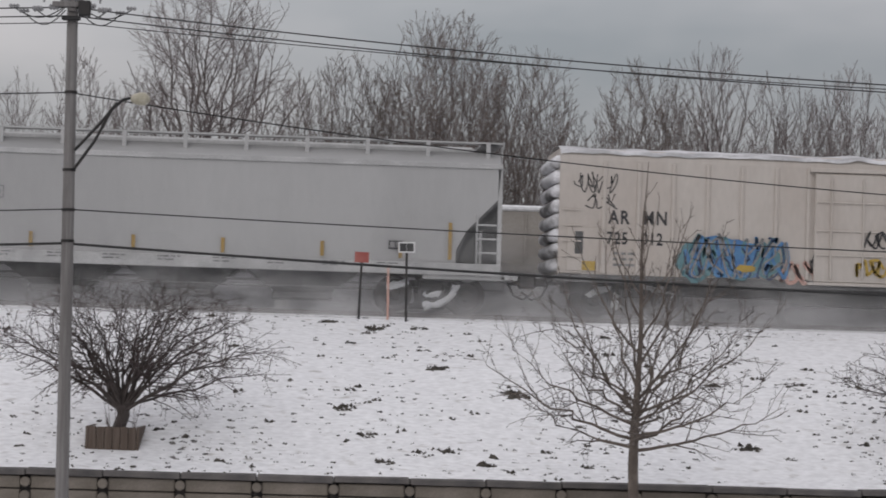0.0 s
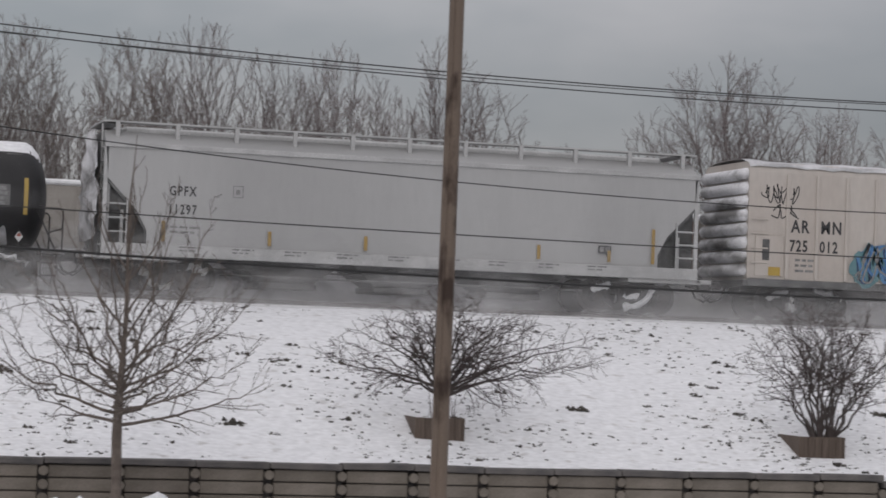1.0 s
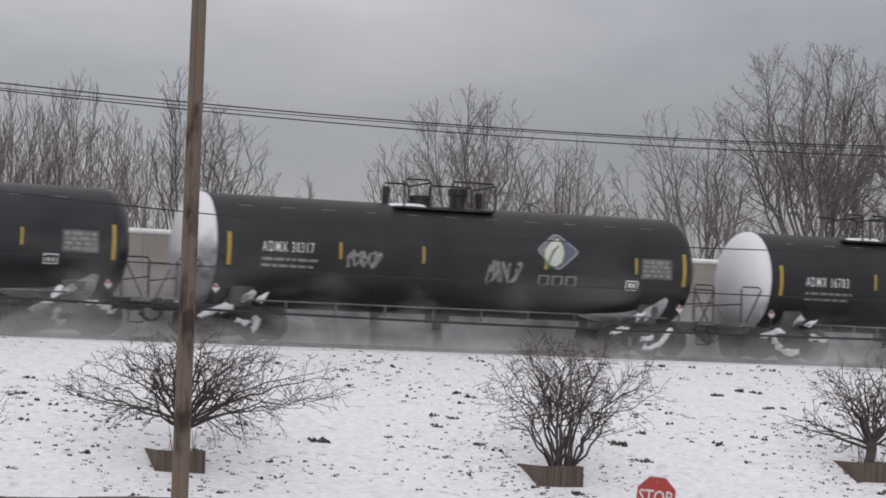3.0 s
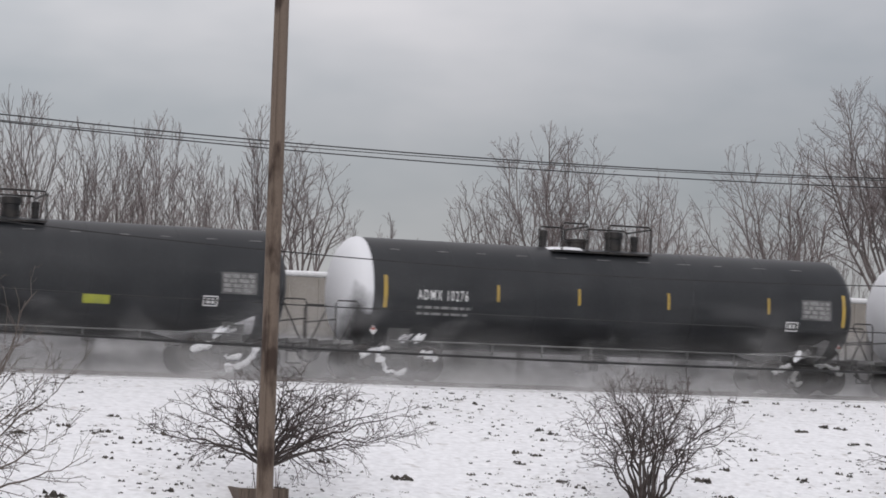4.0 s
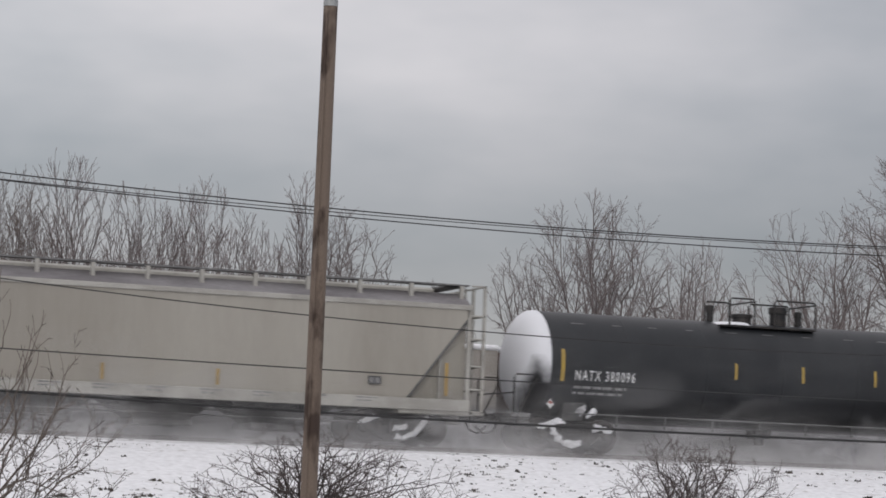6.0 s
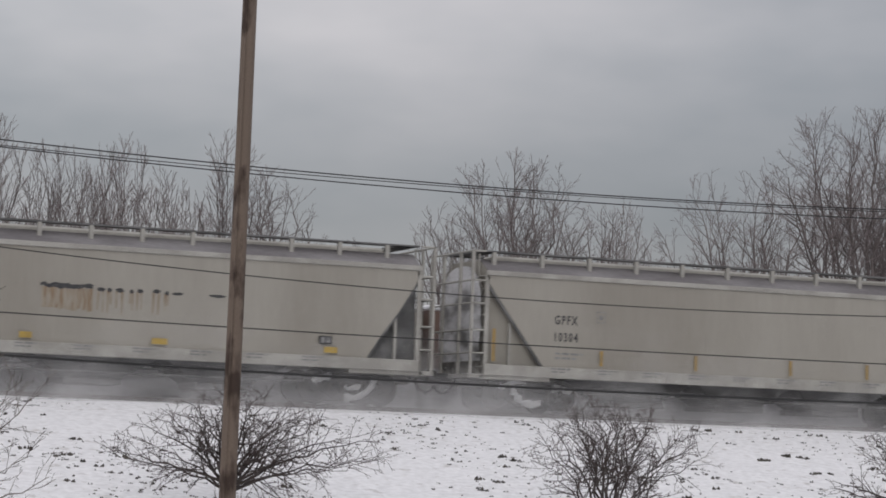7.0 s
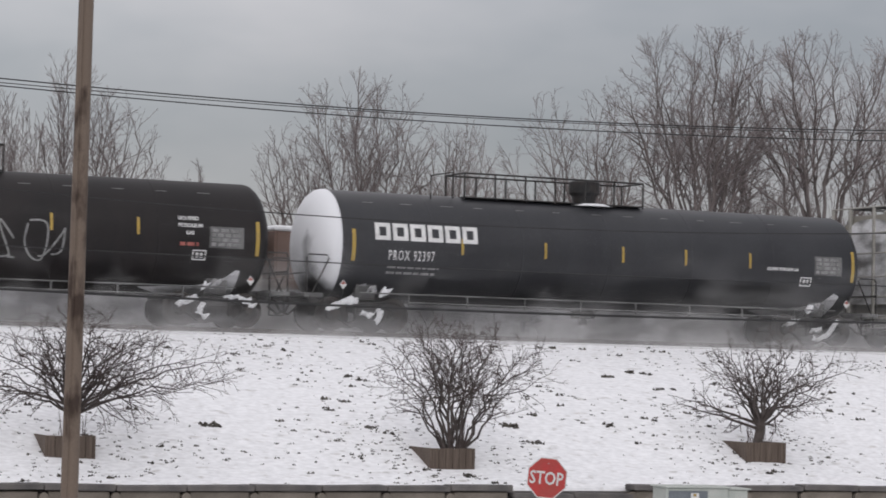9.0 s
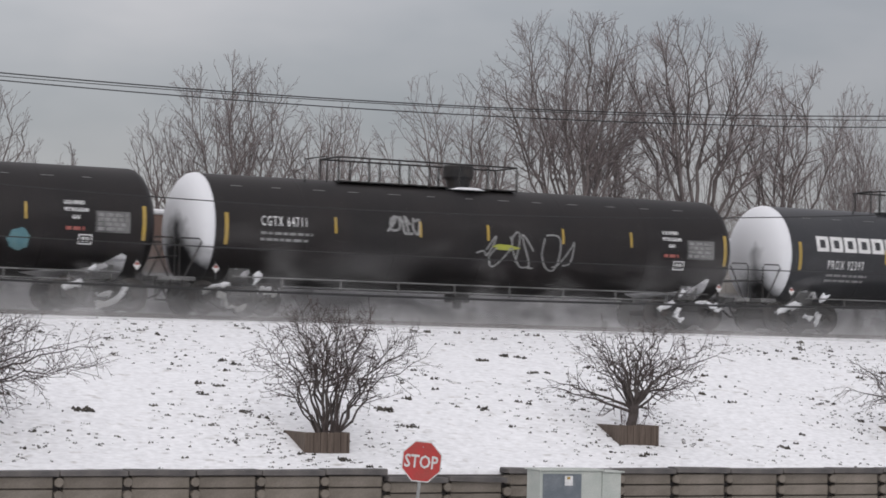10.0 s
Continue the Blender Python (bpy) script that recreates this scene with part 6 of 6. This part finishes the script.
def young_tree():
    rnd, w = random.Random(77), Wood()
    stem = [Vector((0.03 * math.sin(k * 1.3) + 0.012 * k, 0.02 * math.cos(k), z)) for k, z in enumerate((-0.1, 0.8, 1.6, 2.4, 3.0, 3.8, 4.6, 5.4, 6.1, 6.8, 7.4, 7.95))]
    radii = [0.125, 0.105, 0.098, 0.098, 0.085, 0.06, 0.048, 0.038, 0.028, 0.02, 0.012, 0.006]
    w.limb(stem, radii, 10)
    low = (3, (4.2, 4.6, 5.2), 0.40, 1.05, 0.34, 0.0046, 0.02, 0.15)
    steep = (3, (2.2, 2.6, 3.0), 0.3, 0.7, 0.32, 0.0048, 0.07, 0.08)
    free = lambda p: True

    def on_stem(z):
        i = max(j for j in range(len(stem) - 1) if stem[j].z <= z)
        return stem[i].lerp(stem[i + 1], (z - stem[i].z) / (stem[i + 1].z - stem[i].z))

    for k in range(19):
        a, f = k * 2.4 + rnd.uniform(-0.3, 0.3), k / 19
        reach, p = (3.15 - 0.9 * f) * rnd.uniform(0.85, 1.08), on_stem(2.62 + 1.0 * f)
        rise = 1.0 + 1.5 * f + rnd.uniform(-0.3, 0.35)
        out = Vector((math.cos(a), math.sin(a), 0))
        bough(w, rnd, p, p + out * reach * 0.55 + Vector((0, 0, rise * 0.22)), p + out * reach + Vector((0, 0, rise)), 0.036 - 0.008 * f, low, free, 0.2, 11)
    for k in range(14):
        a, f = k * 2.4 + 1.0, k / 14
        p = on_stem(3.1 + 3.0 * f)
        reach, rise = (1.6 - 1.1 * f) * rnd.uniform(0.8, 1.15), (3.3 - 2.0 * f) * rnd.uniform(0.8, 1.05)
        bough(w, rnd, p, p + Vector((math.cos(a) * reach * 0.75, math.sin(a) * reach * 0.75, rise * 0.4)), p + Vector((math.cos(a) * reach, math.sin(a) * reach, rise)), 0.036 - 0.02 * f, steep, free, 0.25, 8)
    t = new("young_tree")
    t.matrix_basis = pose(6.52, 44.4, 0)
    tagged(t, "young bare street tree with a pale slender trunk", "tree")
    for name, me in zip(("trunk", "crown"), finish(w, PALE_BARK, BARK)):
        put(name, me, t)


young_tree()


def shrub(x, y, seed, left, right, high, sides, fork, stems, trunk, label, weep=0.0):
    """A bare shrub: gnarled stems from one stool, limbs that fan to the given reach and height, and very many twigs."""
    rnd, w = random.Random(seed), Wood()
    habit = (3, (6.5, 6.5, 6.0), 0.45, 1.25, 0.34, 0.0046, 0.03 - weep, 0.17)
    free = lambda p: p.z > 0.25
    if trunk:
        w.limb([Vector((0.02, 0, -0.1)), Vector((-0.05, 0, fork * 0.35)), Vector((0.03, 0.02, fork * 0.7)), Vector((0, 0, fork))], [trunk * 1.5, trunk * 1.05, trunk, trunk * 1.1], 9)
    for k in range(stems):
        u = -1 + 2 * (k * 0.618 % 1.0)
        u += rnd.uniform(-0.06, 0.06)
        v = rnd.uniform(-0.75, 0.75)
        wide = left if u < 0 else right
        end = Vector((u * wide * 1.0, v * (left + right) * 0.36, sides + (high - sides) * max(0, 1 - 0.85 * u * u - 0.45 * v * v) ** 0.6 * rnd.uniform(0.75, 1.0)))
        foot = Vector((u * 0.05, v * 0.05, fork * rnd.uniform(0.75, 1.02))) if trunk else Vector((u * 0.16, v * 0.12, -0.06))
        rise = (end.z - foot.z) * (0.62 + 2.5 * weep)
        bend = Vector((foot.x + (end.x - foot.x) * (0.42 if trunk else 0.22), foot.y + (end.y - foot.y) * 0.4, foot.z + rise))
        bough(w, rnd, foot, bend, end, rnd.uniform(0.026, 0.042), habit, free, 0.18 if trunk else 0.34, 9, 0.25)
    for k in range(16):
        a = rnd.uniform(0, math.tau)
        p = Vector((math.cos(a) * 0.22, math.sin(a) * 0.22, -0.05))
        w.limb([p, p + Vector((math.cos(a) * 0.05, math.sin(a) * 0.05, 0.3)), p + Vector((math.cos(a) * rnd.uniform(0, 0.2), math.sin(a) * 0.1, rnd.uniform(0.4, 0.95)))], [0.011, 0.008, 0.004], 3, 1)
    s = new("shrub")
    s.matrix_basis = pose(x, y, ground_height(x, y) + 0.06)
    tagged(s, label, "shrub", "shrubs on the bank")
    for name, me in zip(("trunk", "crown"), finish(w, BARK, SHRUB_TWIG)):
        put(name, me, s)


def planter(x, y, turn, width=0.95, depth=1.3, high=0.46):
    """A timber box let into the slope: front boards and sides that run back into the bank; snow inside."""
    p = new("planter_box")
    z = ground_height(x, y)
    p.matrix_basis = pose(x, y, z, 0, 0, turn)
    tagged(p, "brown timber planter box set into the snowy bank", "planter", "planters on the bank")
    n = 6
    for k in range(n):
        u = -width / 2 + width * k / n
        part("board", boxes((u + 0.004, u + width / n - 0.004, 0, 0.05, -0.12, high - 0.02 * (k % 2) * 0.3), bevel=0.008), BOX_WOOD, p)
    for s in (-1, 1):
        side = bmesh.new()
        u = s * (width / 2 + 0.03)
        outline = [(0.0, -0.12), (0.0, high), (depth, high), (depth, high - 0.08)]
        a = [side.verts.new((u - 0.025, q, r)) for q, r in outline]
        b = [side.verts.new((u + 0.025, q, r)) for q, r in outline]
        side.faces.new(a), side.faces.new(list(reversed(b)))
        for i in range(4):
            j = (i + 1) % 4
            side.faces.new((a[i], b[i], b[j], a[j]))
        part("side_board", side, BOX_WOOD, p)
    fill = bmesh.new()
    g = [[fill.verts.new((-width / 2 + 0.01 + (width - 0.02) * i / 8, 0.045 + (depth - 0.05) * j / 8, high - 0.03 + 0.035 * noise.noise(Vector((x + i * 0.6, j * 0.6, 0))))) for i in range(9)] for j in range(9)]
    for j in range(8):
        for i in range(8):
            fill.faces.new((g[j][i], g[j][i + 1], g[j + 1][i + 1], g[j + 1][i]))
    part("snow_fill", fill, SNOW, p, "snow lying in the box", True)


for x, y, box_x, box_y, seed, left, right, high, sides, fork, stems, trunk, weep, label in (
        (-3.1, 48.95, -3.25, 48.55, 81, 2.7, 3.2, 3.35, 1.3, 0.7, 30, 0.13, 0.02, "dense dark bare shrub with arching twigs"),
        (14.1, 49.35, 13.95, 48.9, 82, 2.4, 3.4, 2.95, 1.1, 0.8, 28, 0.12, 0.03, "wide bare shrub with drooping twigs"),
        (22.65, 48.9, 22.4, 48.38, 83, 1.6, 2.1, 3.0, 1.6, 0.0, 22, 0.0, 0.0, "upright bare shrub with many stems"),
        (30.85, 49.35, 30.75, 48.9, 84, 1.9, 2.8, 2.95, 0.95, 0.75, 20, 0.12, 0.0, "sparse bare shrub with spreading limbs"),
        (39.4, 49.45, 39.3, 49.0, 85, 2.2, 2.3, 2.6, 1.0, 0.6, 14, 0.11, 0.0, "bare shrub with tangled twigs")):
    planter(box_x, box_y, -3)
    shrub(x, y, seed, left, right, high, sides, fork, stems, trunk, label, weep)


CLODS = [(17.54, 50.6, 0.12), (9.64, 49.45, 0.13), (10.43, 48.95, 0.06), (3.24, 55.25, 0.07), (3.5, 53.7, 0.12), (1.39, 50.95, 0.11), (1.83, 49.6, 0.11), (2.83, 48.8, 0.08), (3.35, 48.95, 0.1), (2.13, 48.2, 0.1), (4.22, 48.25, 0.1), (1.61, 55.8, 0.07), (1.18, 57.6, 0.09), (3.24, 57.3, 0.09), (2.23, 57.2, 0.11), (5.0, 52.1, 0.13), (5.22, 51.85, 0.13), (29.68, 54.8, 0.1), (30.47, 55.2, 0.09), (30.97, 55.05, 0.08), (31.05, 53.85, 0.06), (31.29, 52.85, 0.06), (30.61, 53.8, 0.09), (21.48, 50.7, 0.08), (20.76, 51.85, 0.09), (25.06, 50.9, 0.12), (25.2, 50.0, 0.1), (27.65, 51.0, 0.1), (11.97, 54.55, 0.08), (12.76, 54.0, 0.06)]


def tufts():
    """Dead grass and clods that show through the thin snow on the bank."""
    rnd = random.Random(12)
    verts, faces = [], []

    def clump(x, y, s):
        """A ragged handful of blades and clods, a few sharp-edged bits each."""
        for k in range(rnd.randint(3, 6)):
            cx, cy = x + s * rnd.uniform(-1.7, 1.7), y + s * rnd.uniform(-0.8, 0.8)
            z = ground_height(cx, cy) - 0.012
            base, n, turn = len(verts), rnd.randint(3, 5), rnd.uniform(0, 6)
            for i in range(n):
                a = turn + i * math.tau / n
                r = s * rnd.uniform(0.35, 0.95)
                verts.append((cx + r * math.cos(a) * 1.5, cy + r * math.sin(a), z))
            verts.append((cx + s * rnd.uniform(-0.6, 0.6), cy + s * rnd.uniform(-0.3, 0.3), z + s * rnd.uniform(0.5, 1.3) + 0.012))
            faces.extend((base + i, base + (i + 1) % n, base + n) for i in range(n))

    for k in range(9500):
        x, y = rnd.uniform(-12, 48), WALL_Y + 0.5 + (RIDGE_Y - WALL_Y - 0.6) * rnd.random()
        if noise.noise(Vector((x * 0.25, y * 0.35, 3.0))) + rnd.uniform(-0.55, 0.35) < 0.0:
            continue
        s = rnd.uniform(0.010, 0.034) * (2.1 if rnd.random() < 0.13 else 1)
        clump(x, y, s)
    for bx, by, reach in ((-3.1, 49.0, 2.6), (14.1, 49.4, 2.8), (22.75, 49.1, 2.2), (31.1, 49.4, 1.8), (39.4, 49.5, 2.0)):
        for k in range(230):
            a, r = rnd.uniform(0, math.tau), reach * rnd.random() ** 0.7
            x, y = bx + r * math.cos(a) * 1.2, by + 0.6 + r * math.sin(a) * 0.9
            if y > WALL_Y + 0.5 and not (abs(x - bx) < 0.8 and abs(y - by) < 1.2):
                clump(x, y, rnd.uniform(0.01, 0.034))
    for x, y, s in CLODS:
        for k in range(7):
            clump(x + s * rnd.uniform(-1.6, 1.6), y + s * rnd.uniform(-0.9, 0.9), s * rnd.uniform(0.35, 0.6))
    ob = new("grass_tufts", mesh_of("grass_tufts", verts, faces, TUFT))
    tagged(ob, "dark dead grass and clods showing through the snow", "grass", kind="stuff")


tufts()


def snow_bank(x0, x1, y, high, seed):
    bm = bmesh.new()
    n, m = 40, 8
    g = []
    for i in range(n + 1):
        row = []
        for j in range(m + 1):
            u, v = i / n, j / m
            h = high * math.sin(math.pi * v) ** 0.7 * min(1, 8 * u, 8 * (1 - u))
            h *= 0.85 + 0.35 * noise.noise(Vector((u * 9, v * 2, seed))) + 0.12 * noise.noise(Vector((u * 30, v * 6, seed)))
            row.append(bm.verts.new((x0 + (x1 - x0) * u, y - 0.9 + 1.8 * v, -0.02 + h)))
        g.append(row)
    for i in range(n):
        for j in range(m):
            bm.faces.new((g[i][j], g[i + 1][j], g[i + 1][j + 1], g[i][j + 1]))
    tagged(part("snow_bank", bm, SNOW, smooth=True), "heap of ploughed snow before the wall", "snow heap", kind="stuff")


snow_bank(4.6, 10.4, 45.4, 1.33, 3)


# ---- boxes standing on the far track ----
def far_box(x0, x1, material, label):
    c = new("parked_container")
    c.matrix_basis = pose((x0 + x1) / 2, 66.1, RAIL)
    tagged(c, label, "container", "containers on the far track")
    h, top = (x1 - x0) / 2, EYE + 3.95 - RAIL
    part("body", boxes((-h, h, 0, 2.4, 1.3, top), bevel=0.02), material, c)
    rib = boxes((-0.04, 0.04, -0.05, 0, 1.35, top - 0.05), bevel=0.01)
    me = bpy.data.meshes.new("side_rib")
    rib.to_mesh(me)
    rib.free()
    me.materials.append(material)
    k = -h + 0.1
    while k < h:
        put("side_rib", me, c, "", pose(k, 0, 0))
        k += 0.9
    part("roof_snow", boxes((-h - 0.02, h + 0.02, -0.06, 2.45, top, top + 0.16), bevel=0.05), SNOW, c, "snow on the roof")
    # bed filled down to the ground; its grey stands in for mist under the train
    part("bed_and_mist_fill", boxes((-h, h, 0.05, 2.35, -0.4, 1.3), bevel=0.02), DUSTY_SNOW, c, "flat wagon filled to the ground, grey in place of mist")


for x0, x1, m, label in ((-12, -0.2, BEIGE_BOX, "beige container with a snowy roof"), (0.2, 10.9, BEIGE_BOX, "beige container with a snowy roof"), (11.2, 13.6, ORANGE_BOX, "orange container with a snowy roof"), (13.9, 24.4, BEIGE_BOX, "beige container with a snowy roof"),
                         (24.75, 26.4, BROWN_BOX, "rusty brown container with a snowy roof"), (26.7, 38.0, BEIGE_BOX, "beige container with a snowy roof"), (38.4, 50.0, BEIGE_BOX, "beige container with a snowy roof"), (50.4, 62.0, BEIGE_BOX, "beige container with a snowy roof")):
    far_box(x0, x1, m, label)


# ---- what moves ----
SPEED = 18.3


def motions():
    for car, mid in CARS:
        walk(car, [(t, pose(mid + SPEED * t, TRACK, RAIL)) for t in (0, 2.5, 5, 7.5, 10)])
    for ob, mid, y in DUSTS:
        walk(ob, [(t, pose(mid + SPEED * 0.9 * t + 8, TRACK + y, RAIL)) for t in (0, 2.5, 5, 7.5, 10)])
    step = math.degrees(SPEED / 0.457) / FPS
    for axle in AXLES:
        at = axle.matrix_basis.translation.copy()
        walk(axle, [(k / FPS, pose(at.x, at.y, at.z, 0, step * k, 0)) for k in range(301)])


motions()
